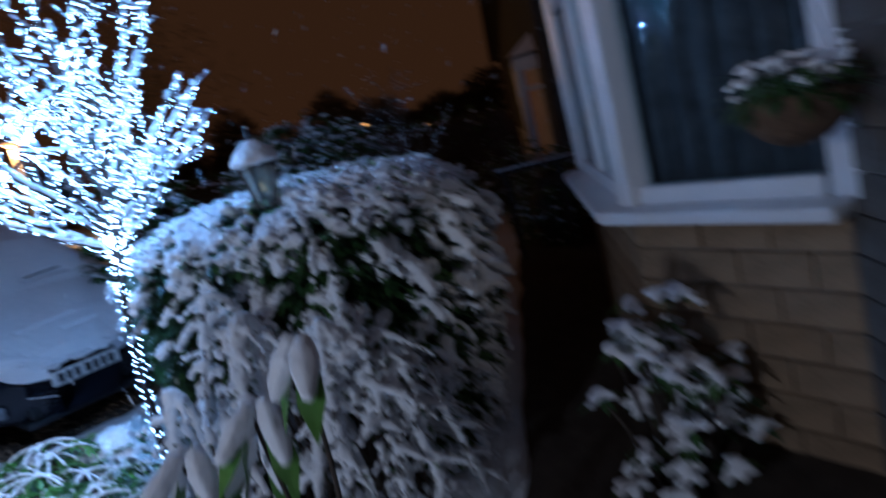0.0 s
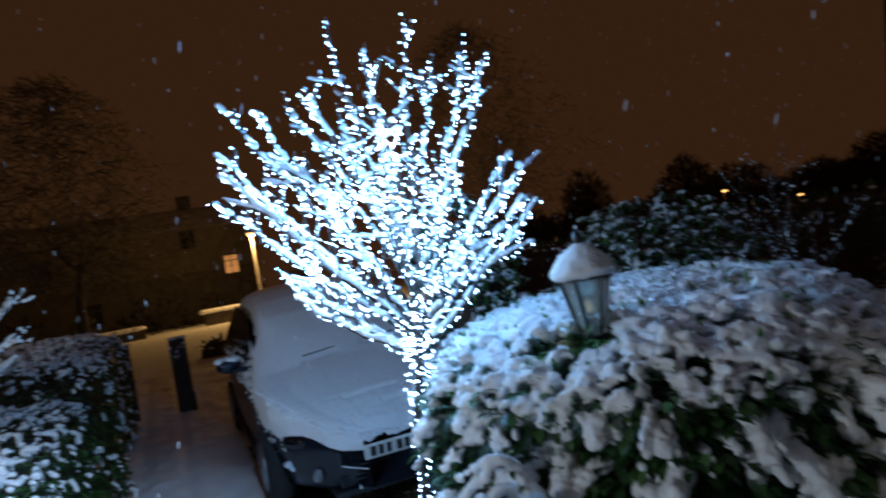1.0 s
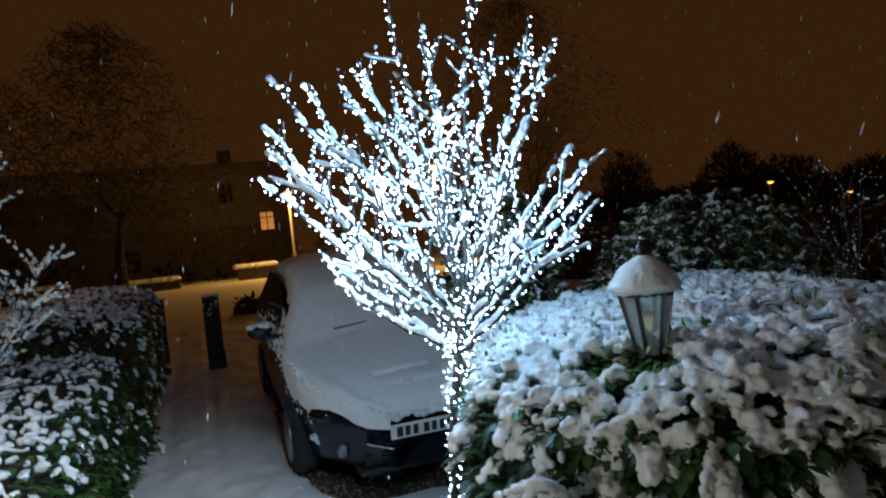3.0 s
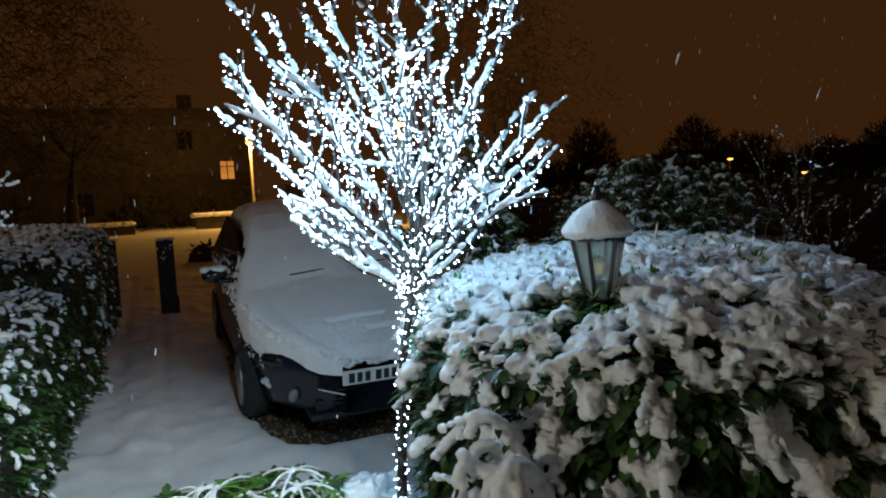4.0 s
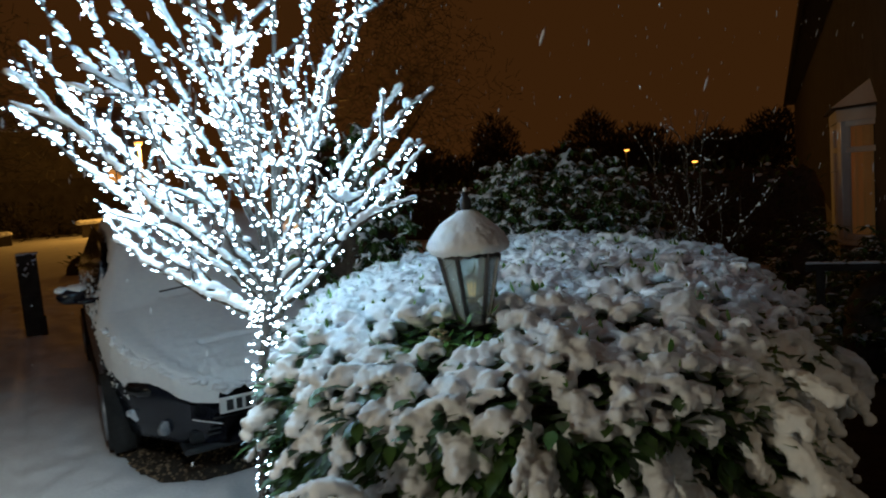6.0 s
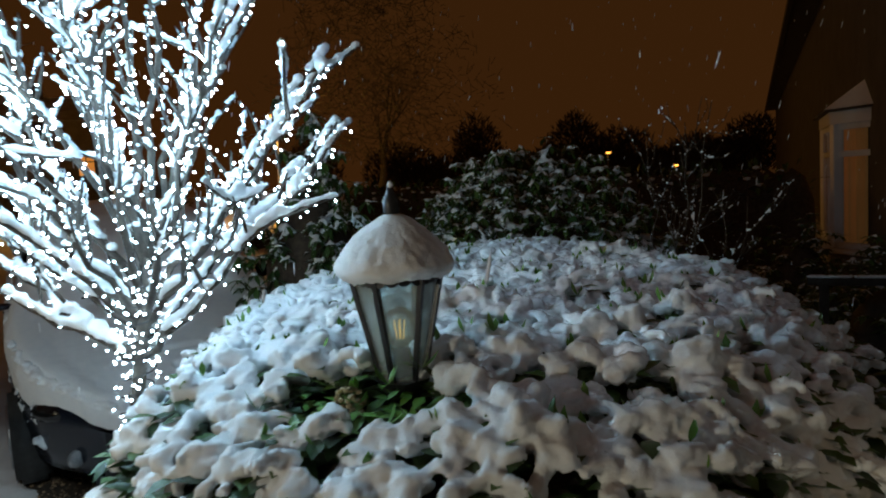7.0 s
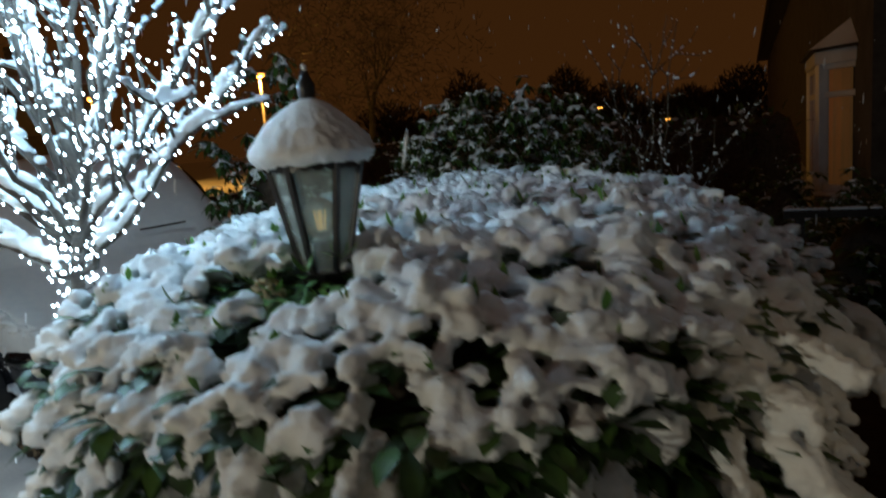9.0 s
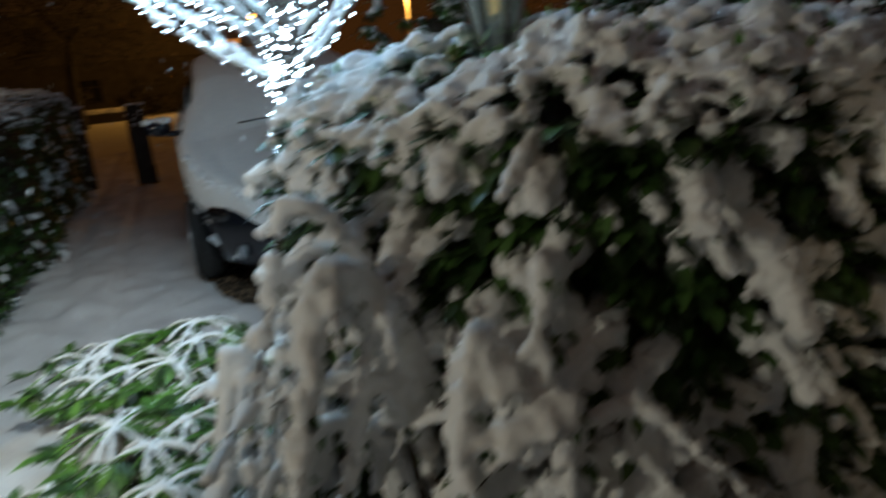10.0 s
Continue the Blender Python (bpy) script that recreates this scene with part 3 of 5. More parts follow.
        hl.done("headlight", 0, CAR_GLASS, t, "dark wraparound headlight", melt=False, base=(BALL_V, BALL_F))
        ms = Lumps()
        ms.add(Vector((1.5, s * 1.0, 1.08)), 0.075, 0.11, 0.07)
        ms.add(Vector((1.47, s * 0.90, 1.03)), 0.04, 0.09, 0.025)
        mir = ms.done("wing_mirror", 0, CAR_PAINT, t, "dark wing mirror", melt=False, base=(BALL_V, BALL_F))
        mc = Lumps()
        for q in range(14):
            mc.add(Vector((1.5 + between(-.03, .03), s * (1.0 + between(-.075, .075)), 1.135)), 0.045, 0.05, 0.034)
        mc.done("snow_cap", 0.008, SNOW, mir, "snow on the mirror")
        for x0 in (0.86, 3.42):
            b = bmesh.new()
            bmesh.ops.create_cone(b, cap_ends=True, segments=36, radius1=0.31, radius2=0.31, depth=0.2, matrix=Matrix.Translation((x0, s * 0.80, 0.31)) @ pose(0, 0, 0, 90))
            bmesh.ops.bevel(b, geom=[e for e in b.edges if len(e.link_faces[0].verts) > 4 or len(e.link_faces[1].verts) > 4], offset=0.03, segments=2, affect="EDGES")
            wheel = part("wheel", b, TYRE, t, "black tyre dusted with snow", True)
            b = bmesh.new()
            bmesh.ops.create_cone(b, cap_ends=True, segments=32, radius1=0.205, radius2=0.19, depth=0.03, matrix=Matrix.Translation((x0, s * 0.90, 0.31)) @ pose(0, 0, 0, 90 * s))
            part("rim", b, ALLOY, wheel, "silver alloy rim", True)
        b = bmesh.new()
        ring1 = [(1.35, 0.80, 0.98), (1.75, 0.70, 1.34), (2.3, 0.665, 1.47), (3.2, 0.66, 1.46), (3.6, 0.72, 1.22), (3.6, 0.83, 1.0)]
        vs = [b.verts.new((x, s * (y + 0.045), z)) for x, y, z in ring1]
        f = b.faces.new(vs if s > 0 else vs[::-1])
        part("side_window", b, CAR_GLASS, t, "dark side window dusted with snow")
        boxed("door_handle", (2.35, s * 0.895, 0.83), (0.18, 0.03, 0.03), CAR_PAINT, t, bevel=0.01)
        boxed("sill", (2.1, s * 0.865, 0.23), (2.2, 0.05, 0.08), BLACK_PLASTIC, t, bevel=0.02)
    wp = Pile()
    wp.tube([Vector((1.03, 0.42, 1.105)), Vector((1.06, 0.12, 1.125))], [0.007, 0.007], 5)
    wp.done("wiper", BLACK_PLASTIC, t, "wiper tip standing clear of the snow")
    wp = Pile()
    wp.tube([Vector((1.08, -0.14, 1.14)), Vector((1.12, -0.46, 1.15))], [0.007, 0.007], 5)
    wp.done("wiper", BLACK_PLASTIC, t, "wiper tip standing clear of the snow")
    # clinging snow on the near wing, bumper corner and door
    cl = Lumps()
    for k in range(900):
        x = 0.45 + 3.2 * rng.random() ** 1.7
        h = car_half(x)
        q = rng.random() ** 1.6 * (0.9 if x < 1.0 else 0.55)
        i = 4 + q * 4
        j = int(i)
        y = h[j][0] + (h[j + 1][0] - h[j][0]) * (i - j)
        z = h[j][1] + (h[j + 1][1] - h[j][1]) * (i - j)
        for s in (1,):
            r = between(0.008, 0.026) * (1.2 - q)
            cl.add(Vector((x, s * (y + 0.004), z)), r * 1.5, r * 0.6, r)
    edge_snow = Lumps()
    for k in range(420):
        y = between(-0.86, 0.86)
        xx = front(abs(y)) + between(-0.01, 0.07)
        zz = car_at(xx, CAR_BELT) + (car_at(xx, CAR_TOP) - car_at(xx, CAR_BELT)) * between(0.35, 1.0)
        r = between(0.012, 0.032)
        edge_snow.add(Vector((xx, y, zz + 0.012)), r, r * 1.2, r * 0.75)
    edge_snow.done("snow_edge", 0.008, SNOW, t, "crumbling snow edge along the bonnet front", rough=0.010)
    x = front(0.74)
    for k in range(12):
        cl.add(Vector((x + between(-.015, .03), 0.74 + between(-.035, .035), 0.40 + between(-.04, .04))), 0.025, 0.02, 0.022)
    for k in range(14):
        y = 0.42 - 0.013 * k
        cl.add(Vector((front(abs(y)) - 0.012, y, 0.405 - 0.0035 * k)), 0.012, 0.014, 0.007)
    tagged(cl.done("clinging_snow", 0.008, SNOW, t, "snow clinging to wing and bumper"), kind="stuff")


build_car()


# ---- the lit tree ----
TIPS = ((-1.74, 3.03, 2.80), (-1.92, 2.74, 2.75), (-2.29, 2.94, 2.69), (-2.00, 2.53, 2.52), (-2.37, 2.50, 2.57), (-2.50, 2.80, 2.60), (-2.66, 2.69, 2.43), (-2.59, 2.56, 2.21),
        (-2.28, 2.37, 2.26), (-1.93, 2.46, 2.22), (-2.40, 2.77, 1.81), (-2.31, 2.70, 1.72), (-1.62, 3.31, 2.67), (-1.45, 3.17, 2.58), (-1.39, 2.87, 2.30), (-1.47, 3.28, 2.18),
        (-1.28, 2.98, 2.08), (-1.42, 3.25, 1.99), (-1.31, 3.02, 1.89), (-1.88, 3.39, 2.70), (-2.06, 3.14, 2.80), (-2.25, 3.12, 2.52), (-1.63, 2.59, 2.41))
TRUNK = [Vector(p) for p in ((-1.98, 2.93, 0.0), (-2.00, 2.92, 0.45), (-1.99, 2.93, 0.76), (-1.94, 2.915, 1.14), (-1.90, 2.93, 1.35), (-1.87, 2.95, 1.55), (-1.86, 2.96, 1.72))]


def build_lit_tree():
    t = thing("garden_tree", "small bare garden tree wrapped in glowing white fairy lights under snow", "tree")
    wood, twigs, snow = Pile(), Pile(), Lumps()
    strings = []
    wood.tube(TRUNK, [0.028, 0.023, 0.020, 0.018, 0.018, 0.018, 0.012], 10)
    r2 = random.Random(11)

    def rnd(s):
        return Vector((r2.uniform(-s, s), r2.uniform(-s, s), r2.uniform(-s, s)))

    def lay(path, rad, wide):
        for a, b in zip(path, path[1:]):
            d = b - a
            level = math.hypot(d.x, d.y) / max(d.length, 1e-6)
            n = max(1, int(d.length / 0.012))
            for k in range(n):
                if r2.random() < 0.10 + 0.88 * level:
                    q = a.lerp(b, (k + r2.random()) / n)
                    w = wide * r2.uniform(0.7, 1.25) * (0.4 + 0.65 * level)
                    snow.add(q + Vector((0, 0, rad + w * 0.45)), w, w, w * 0.85)

    limbs = []
    for i, tip in enumerate(TIPS):
        tip = Vector(tip)
        out = math.hypot(tip.x + 1.87, tip.y - 2.95)
        steep = (tip.z - 1.6) / max(out, 0.05)
        z0 = 1.36 + 0.3 * min(1.0, max(0.0, steep / 2.5)) + r2.uniform(-0.04, 0.04)
        k = min(max((z0 - 1.35) / 0.2, 0), 1.6)
        a = TRUNK[4].lerp(TRUNK[5], k)
        path = []
        n = 12
        low = a.lerp(tip, 0.45) + Vector((0, 0, -0.05 + 0.05 * min(steep, 1.5)))
        for j in range(n + 1):
            s = j / n
            p = a * (1 - s) ** 2 + low * 2 * s * (1 - s) + tip * s * s
            if 0 < j < n:
                p += rnd(0.014)
            path.append(p)
        r0 = 0.0115
        limb = Pile()
        limb.tube(path, [r0 * (1 - 0.75 * j / n) for j in range(n + 1)], 6)
        limb.done("limb", BARK, t)
        lay(path[1:], 0.008, 0.0185)
        strings.append((path, 1.0))
        limbs.append(path)
        # side shoots and spurs
        for q in range(16):
            j = r2.randint(3, n - 1)
            base = path[j]
            d = (path[j] - path[j - 1]).normalized()
            side = (d * 0.75 + rnd(0.9) + Vector((0, 0, 0.32))).normalized()
            side.z = max(side.z, 0.25)
            ln = r2.uniform(0.05, 0.24) * (1.25 - 0.5 * j / n)
            sub = [base]
            for e in range(4):
                side = (side + rnd(0.16) + Vector((0, 0, 0.06))).normalized()
                sub.append(sub[-1] + side * ln / 4)
            if sub[-1].z < 1.72:
                continue
            twigs.tube(sub, [0.0065, 0.0055, 0.0045, 0.004, 0.002], 5)
            lay(sub, 0.003, 0.0122)
            strings.append((sub, 1.0))
    wood.done("trunk", BARK, t, "slim grey-brown trunk")
    tagged(twigs.done("twig_growth", BARK, t), kind="stuff")
    tagged(snow.done("snow", 0.006, SNOW, t, "fresh snow lying along every branch", rough=0.006), kind="stuff")
    # the fairy lights: bulbs spaced along branches, wound about the trunk
    bulbs, wire = Lumps(), Pile()
    spots = []
    for path, w in strings:
        carry = r2.uniform(0, 0.035)
        for a, b in zip(path, path[1:]):
            d = (b - a).length
            while carry < d:
                q = a.lerp(b, carry / d)
                out = Vector((r2.uniform(-1, 1), r2.uniform(-1, 1), r2.uniform(-0.9, 0.35))).normalized()
                q = q + out * r2.uniform(0.010, 0.021)
                spots.append(q)
                rr = r2.uniform(0.0019, 0.0031)
                bulbs.add(q, rr, rr, rr * 1.25)
                carry += r2.uniform(0.020, 0.040)
            carry -= d
    helix = []
    for k in range(330):
        s = k / 329
        z = 0.12 + 1.5 * s
        i = max(0, min(len(TRUNK) - 2, next((j for j in range(len(TRUNK) - 1) if TRUNK[j + 1].z > z), len(TRUNK) - 2)))
        f = (z - TRUNK[i].z) / (TRUNK[i + 1].z - TRUNK[i].z)
        c = TRUNK[i].lerp(TRUNK[i + 1], f)
        w = k * 0.62
        p = c + Vector((math.cos(w), math.sin(w), 0)) * (0.027 + 0.012 * (z > 1.2))
        helix.append(p)
        for e in range(k % 2 if z < 1.2 else 1 if z < 1.35 else 3):
            q = p + rnd(0.012 if z < 1.2 else 0.018 if z < 1.35 else 0.036)
            bulbs.add(q, 0.0028, 0.0028, 0.0036)
    wire.tube(helix, [0.0022] * len(helix), 4)
    wire.done("light_cable", BLACK_PLASTIC, t, "dark cable of the light string")
    tagged(bulbs.done("light_string", 0, LED, t, "glowing cool white bulbs", melt=False), kind="stuff")
    # the light that the strings give, from bulbs spread through the crown
    picks = []
    r2.shuffle(spots)
    for q in spots:
        if len(picks) % 2 and (q.x + 1.87) * -0.76 + (q.y - 2.95) * 0.65 < 0.0:
            continue
        if q.z > 1.8 and math.hypot(q.x + 1.87, q.y - 2.95) > 0.26 and all((q - p).length > 0.24 for p in picks):
            picks.append(q)
        if len(picks) == 16:
            break
    picks.append(Vector((-2.10, 3.02, 0.85)))
    for q in picks:
        point_lamp("fairy_light_glow", q, 4.4 if q.z > 1.2 else 1.3, (0.60, 0.84, 1.0), 0.012)


build_lit_tree()


# ---- hedges ----
def smooth_outline(points, n=10):
    pts, out = [Vector(p) for p in points], []
    k = len(pts)
    for i in range(k):
        p0, p1, p2, p3 = pts[i - 1], pts[i], pts[(i + 1) % k], pts[(i + 2) % k]
        for j in range(n):
            s = j / n
            out.append(0.5 * ((2 * p1) + (p2 - p0) * s + (2 * p0 - 5 * p1 + 4 * p2 - p3) * s * s + (3 * p1 - p0 - 3 * p2 + p3) * s ** 3))
    return out


def inside_depth(p, outline):
    """Distance inside the outline (negative outside)."""
    best, odd = 1e9, False
    k = len(outline)
    for i in range(k):
        a, b = outline[i], outline[(i + 1) % k]
        d = b - a
        t = max(0.0, min(1.0, (p - a).dot(d) / max(d.dot(d), 1e-9)))
        best = min(best, (p - a - d * t).length)
        if (a.y > p.y) != (b.y > p.y) and p.x < a.x + (p.y - a.y) / (b.y - a.y) * (b.x - a.x):
            odd = not odd
    return best if odd else -best


def build_hedge(name, label, outline, top, foot, spacing, lump, cover, voxel, seed, leaf=0.06, fresh=120, side_snow=0.55, droop=1.0, edge=0.3, group="", clear=(), bare_side=lambda p, h: 1.0, sprays=False):
    t = thing(name, label, "hedge", group)
    r2 = random.Random(seed)
    ol = smooth_outline([Vector((x, y, 0)) for x, y in outline], 8)
    snow, leaves, bright = Lumps(), Pile(), Pile()
    xs, ys = [p.x for p in ol], [p.y for p in ol]
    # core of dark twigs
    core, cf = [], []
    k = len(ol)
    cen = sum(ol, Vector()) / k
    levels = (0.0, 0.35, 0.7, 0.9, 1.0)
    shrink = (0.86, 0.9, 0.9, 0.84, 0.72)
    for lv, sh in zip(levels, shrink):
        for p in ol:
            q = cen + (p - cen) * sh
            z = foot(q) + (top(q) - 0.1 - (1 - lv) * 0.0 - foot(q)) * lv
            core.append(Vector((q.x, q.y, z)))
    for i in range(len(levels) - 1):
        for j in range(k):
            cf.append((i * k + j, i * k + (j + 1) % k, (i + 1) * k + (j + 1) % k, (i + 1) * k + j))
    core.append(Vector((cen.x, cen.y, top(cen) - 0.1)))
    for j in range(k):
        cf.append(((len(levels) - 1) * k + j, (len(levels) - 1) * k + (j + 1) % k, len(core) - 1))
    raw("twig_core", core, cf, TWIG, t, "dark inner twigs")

    def lobes(x, y, z=0.0):
        return noise.noise(Vector((x * 5.5 + seed, y * 5.5, z * 5.5))) * 0.045 + noise.noise(Vector((x * 15, y * 15 + seed, z * 15))) * 0.032

    # top
    y = min(ys)
    while y < max(ys):
        x = min(xs)
        while x < max(xs):
            p = Vector((x + r2.uniform(-.5, .5) * spacing, y + r2.uniform(-.5, .5) * spacing, 0))
            x += spacing
            d = inside_depth(p, ol)
            if d < 0.0:
                continue
            z = top(p) - edge * math.exp(-d / 0.16) + lobes(p.x, p.y)
            hole = noise.noise(Vector((p.x * 13, p.y * 13, seed * 3.0)))
            at = Vector((p.x, p.y, z + r2.uniform(-0.5, 0.5) * lump * (1.5 if sprays else 1.0)))
            if any((p.x - cx) ** 2 + (p.y - cy) ** 2 < cr * cr for cx, cy, cr in clear):
                at.z -= 0.03
                hole = 1.0
                for q in range(2):
                    a = r2.uniform(0, 6.28)
                    bright.leaf(at + Vector((0, 0, 0.012)), Vector((math.cos(a), math.sin(a), r2.uniform(.1, .9))), Vector((0, 0, 1)), leaf * r2.uniform(.4, .7), leaf * 0.3, 0.2)
            if hole < cover and r2.random() < 0.95:
                r = lump * r2.uniform(0.65, 1.35)
                turn = Euler((r2.uniform(-.5, .5), r2.uniform(-.5, .5), r2.uniform(0, 6)))
                snow.add(at, r * r2.uniform(0.9, 1.5), r * r2.uniform(0.7, 1.0), r * r2.uniform(0.55, 0.8), turn)
                if sprays and r2.random() < 0.16:
                    a = r2.uniform(0, 6.28)
                    q, dd = at + Vector((0, 0, 0.012)), Vector((math.cos(a), math.sin(a), 0.35))
                    for e in range(4):
                        snow.add(q, lump * (0.62 - 0.06 * e), lump * (0.62 - 0.06 * e), lump * 0.5)
                        q, dd = q + dd * 0.017, dd - Vector((0, 0, 0.28))
                elif r2.random() < 0.25:
                    snow.add(at + Vector((0, 0, -r * 0.9)), r * 0.5, r * 0.5, r * r2.uniform(0.8, 1.5), turn)
            for q in range(2):
                a = r2.uniform(0, 6.28)
                dd = Vector((math.cos(a), math.sin(a), r2.uniform(-.3, .5)))
                leaves.leaf(at - Vector((0, 0, 0.03)) + dd * 0.01, dd, Vector((0, 0, 1)), leaf * r2.uniform(.7, 1.2), leaf * 0.5, 0.2)
        y += spacing
    # sides
    for i in range(k):
        a, b = ol[i], ol[(i + 1) % k]
        d = b - a
        nrm = Vector((d.y, -d.x, 0)).normalized()
        if nrm.dot(a - cen) < 0:
            nrm = -nrm
        steps = max(1, int(d.length / spacing))
        for s in range(steps):
            p = a.lerp(b, (s + r2.random()) / steps)
            f0, t0 = foot(p), top(p) - edge
            z = f0
            while z < t0:
                h = (z - f0) / max(t0 - f0, 0.01)
                bulge = 0.05 * math.sin(h * math.pi) + lobes(p.x, p.y, z) * 1.6 - (0.15 * (1 - h) if sprays else 0.0)
                at = p + nrm * (bulge + r2.uniform(-.05, .02)) + Vector((0, 0, z + r2.uniform(-.5, .5) * spacing))
                tz = at.z
                patch = noise.noise(Vector((p.x * 6, p.y * 6, z * 5 + seed)))
                if sprays:
                    if r2.random() < side_snow * (0.8 + 0.25 * h) * (1.3 if patch > -0.05 else 0.2) * bare_side(p, h) * 0.42:
                        along = d.normalized()
                        dd = nrm * r2.uniform(0.5, 1.0) + along * r2.uniform(-.7, .7) + Vector((0, 0, r2.uniform(-0.1, 0.45)))
                        q, w = at - nrm * 0.03, lump * r2.uniform(0.8, 1.75)
                        for e in range(r2.randint(3, 8)):
                            snow.add(q, w * r2.uniform(.9, 1.15), w * r2.uniform(.9, 1.1), w * 0.85)
                            q, dd, w = q + dd * 0.020, dd + Vector((0, 0, -0.22)), w * 0.94
                            if r2.random() < 0.3:
                                snow.add(q + along * r2.uniform(-.03, .03) - Vector((0, 0, 0.02)), w * 0.7, w * 0.7, w * 0.9)
                elif r2.random() < side_snow * (0.45 + 0.65 * h) * (1.25 if patch > -0.05 else 0.35) * bare_side(p, h):
                    r = lump * r2.uniform(0.5, 1.15)
                    ang = math.atan2(nrm.y, nrm.x)
                    turn = Euler((0, r2.uniform(0.35, 1.1) * droop, ang + r2.uniform(-.6, .6)))
                    snow.add(at + nrm * 0.02, r * r2.uniform(1.1, 2.3), r * r2.uniform(.7, 1.0), r * r2.uniform(.55, .85), turn)
                    if r2.random() < 0.3:
                        snow.add(at + nrm * 0.03 - Vector((0, 0, r * 1.5)), r * 0.8, r * 0.75, r * r2.uniform(1.0, 1.9))
                for q in range(3):
                    dd = (nrm + Vector((r2.uniform(-.9, .9), r2.uniform(-.9, .9), r2.uniform(-.8, .5)))).normalized()
                    leaves.leaf(at + Vector((r2.uniform(-.5, .5), r2.uniform(-.5, .5), r2.uniform(-.5, .5))) * spacing - nrm * 0.03, dd, Vector((0, 0, 1)), leaf * r2.uniform(.7, 1.25), leaf * 0.5, 0.25)
                z += spacing
    n = 0
    while n < fresh:
        p = Vector((r2.uniform(min(xs), max(xs)), r2.uniform(min(ys), max(ys)), 0))
        d = inside_depth(p, ol)
        if d < 0.03:
            n += 0.2
            continue
        z = top(p) - edge * math.exp(-d / 0.16) + lobes(p.x, p.y) + lump * 0.3
        for q in range(r2.randint(1, 3)):
            a = r2.uniform(0, 6.28)
            bright.leaf(Vector((p.x, p.y, z)), Vector((math.cos(a) * .6, math.sin(a) * .6, r2.uniform(.3, 1.2))), Vector((math.cos(a), math.sin(a), 0)) + Vector((0, 0, 0.3)), leaf * r2.uniform(.4, .75), leaf * 0.22, 0.15)
        n += 1
    leaves.done("leaves", LEAF, t, "dark evergreen leaves")
    if bright.verts:
        tagged(bright.done("leaf_tips", LEAF_BRIGHT, t, "fresh green leaf tips poking through the snow"), kind="stuff")
    tagged(snow.done("snow", voxel, SNOW, t, "lumpy snow lying on every spray of leaves", rough=0.017 if sprays else 0.020), kind="stuff")
    return t


def main_top(p):
    side = 0.10 * max(0.0, (-1.55 - p.x)) + 0.10 * max(0.0, p.x + 0.55)
    return 1.47 - side


build_hedge("hedge", "wide clipped evergreen hedge buried under lumpy snow", ((-1.90, 3.05), (-1.61, 2.62), (-1.0, 2.43), (-0.54, 2.58), (-0.25, 3.10), (-0.22, 3.9), (-0.62, 4.75), (-1.5, 5.5), (-2.2, 5.5), (-2.62, 4.6), (-2.4, 3.7)),
            main_top, lambda p: 0.05, 0.028, 0.0270, 0.245, 0.0063, 21, leaf=0.062, fresh=360, side_snow=0.62, edge=0.18, clear=((-1.14, 2.69, 0.085), (-1.02, 2.73, 0.10)),
            bare_side=lambda p, h: 0.08 if p.x < -1.24 and h < 0.93 else 0.85 if p.y < 2.75 and h < 0.85 else 1.0, sprays=True)


def left_hedge(u0, u1, v0, v1, height, seed, label):
    ol = [uv(u0, v0), uv((u0 + u1) / 2, v0 + 0.03), uv(u1, v0), uv(u1, v1), uv((u0 + u1) / 2, v1 - 0.03), uv(u0, v1)]

    def top(p):
        u = -0.843 * p.x + 0.538 * p.y
        return rise(u) + height

    def foot(p):
        return rise(-0.843 * p.x + 0.538 * p.y)

    return build_hedge("side_hedge", label, [(p.x, p.y) for p in ol], top, foot, 0.056, 0.028, 0.05, 0.012, seed, leaf=0.06, fresh=0, side_snow=0.17, edge=0.14, group="hedges along the drive")


left_hedge(3.9, 7.0, -0.32, -1.5, 1.12, 31, "clipped evergreen hedge beside the drive dusted with snow")
left_hedge(7.05, 10.3, -0.22, -1.6, 1.32, 32, "taller hedge by the gateway, dark with patchy snow")


def gate_post(u, v, h, w, stub, label):
    t = thing("gate_post", label, "post", "posts at the gateway", at=uv(u, v, rise(u)))
    m = Matrix((V, U, Vector((0, 0, 1)))).transposed().to_4x4()
    boxed("post", (0, 0, h / 2), (w, 0.14, h), WOOD, t, bevel=0.012, m=m)
    if stub:
        boxed("hinge_stub", V * (w * 0.42) - U * 0.06 + Vector((0, 0, 0.11)), (0.07, 0.07, 0.24), WOOD, t, bevel=0.008, m=m)
    s = Lumps()
    for k in range(20):
        s.add(V * between(-w / 2, w / 2) + U * between(-.06, .06) + Vector((0, 0, h + 0.005)), 0.035, 0.035, 0.02)
    for k in range(14):
        s.add(V * between(-w / 2, w / 2) - U * 0.075 + Vector((0, 0, h - rng.random() ** 2 * 0.45)), 0.02, 0.012, 0.022)
    s.done("snow", 0.01, SNOW, t, "snow on the post top")


gate_post(10.55, 0.56, 1.0, 0.22, True, "dark weathered gate post with snow on top")
gate_post(10.6, -0.12, 1.02, 0.16, False, "dark gate post standing at the end of the hedge")


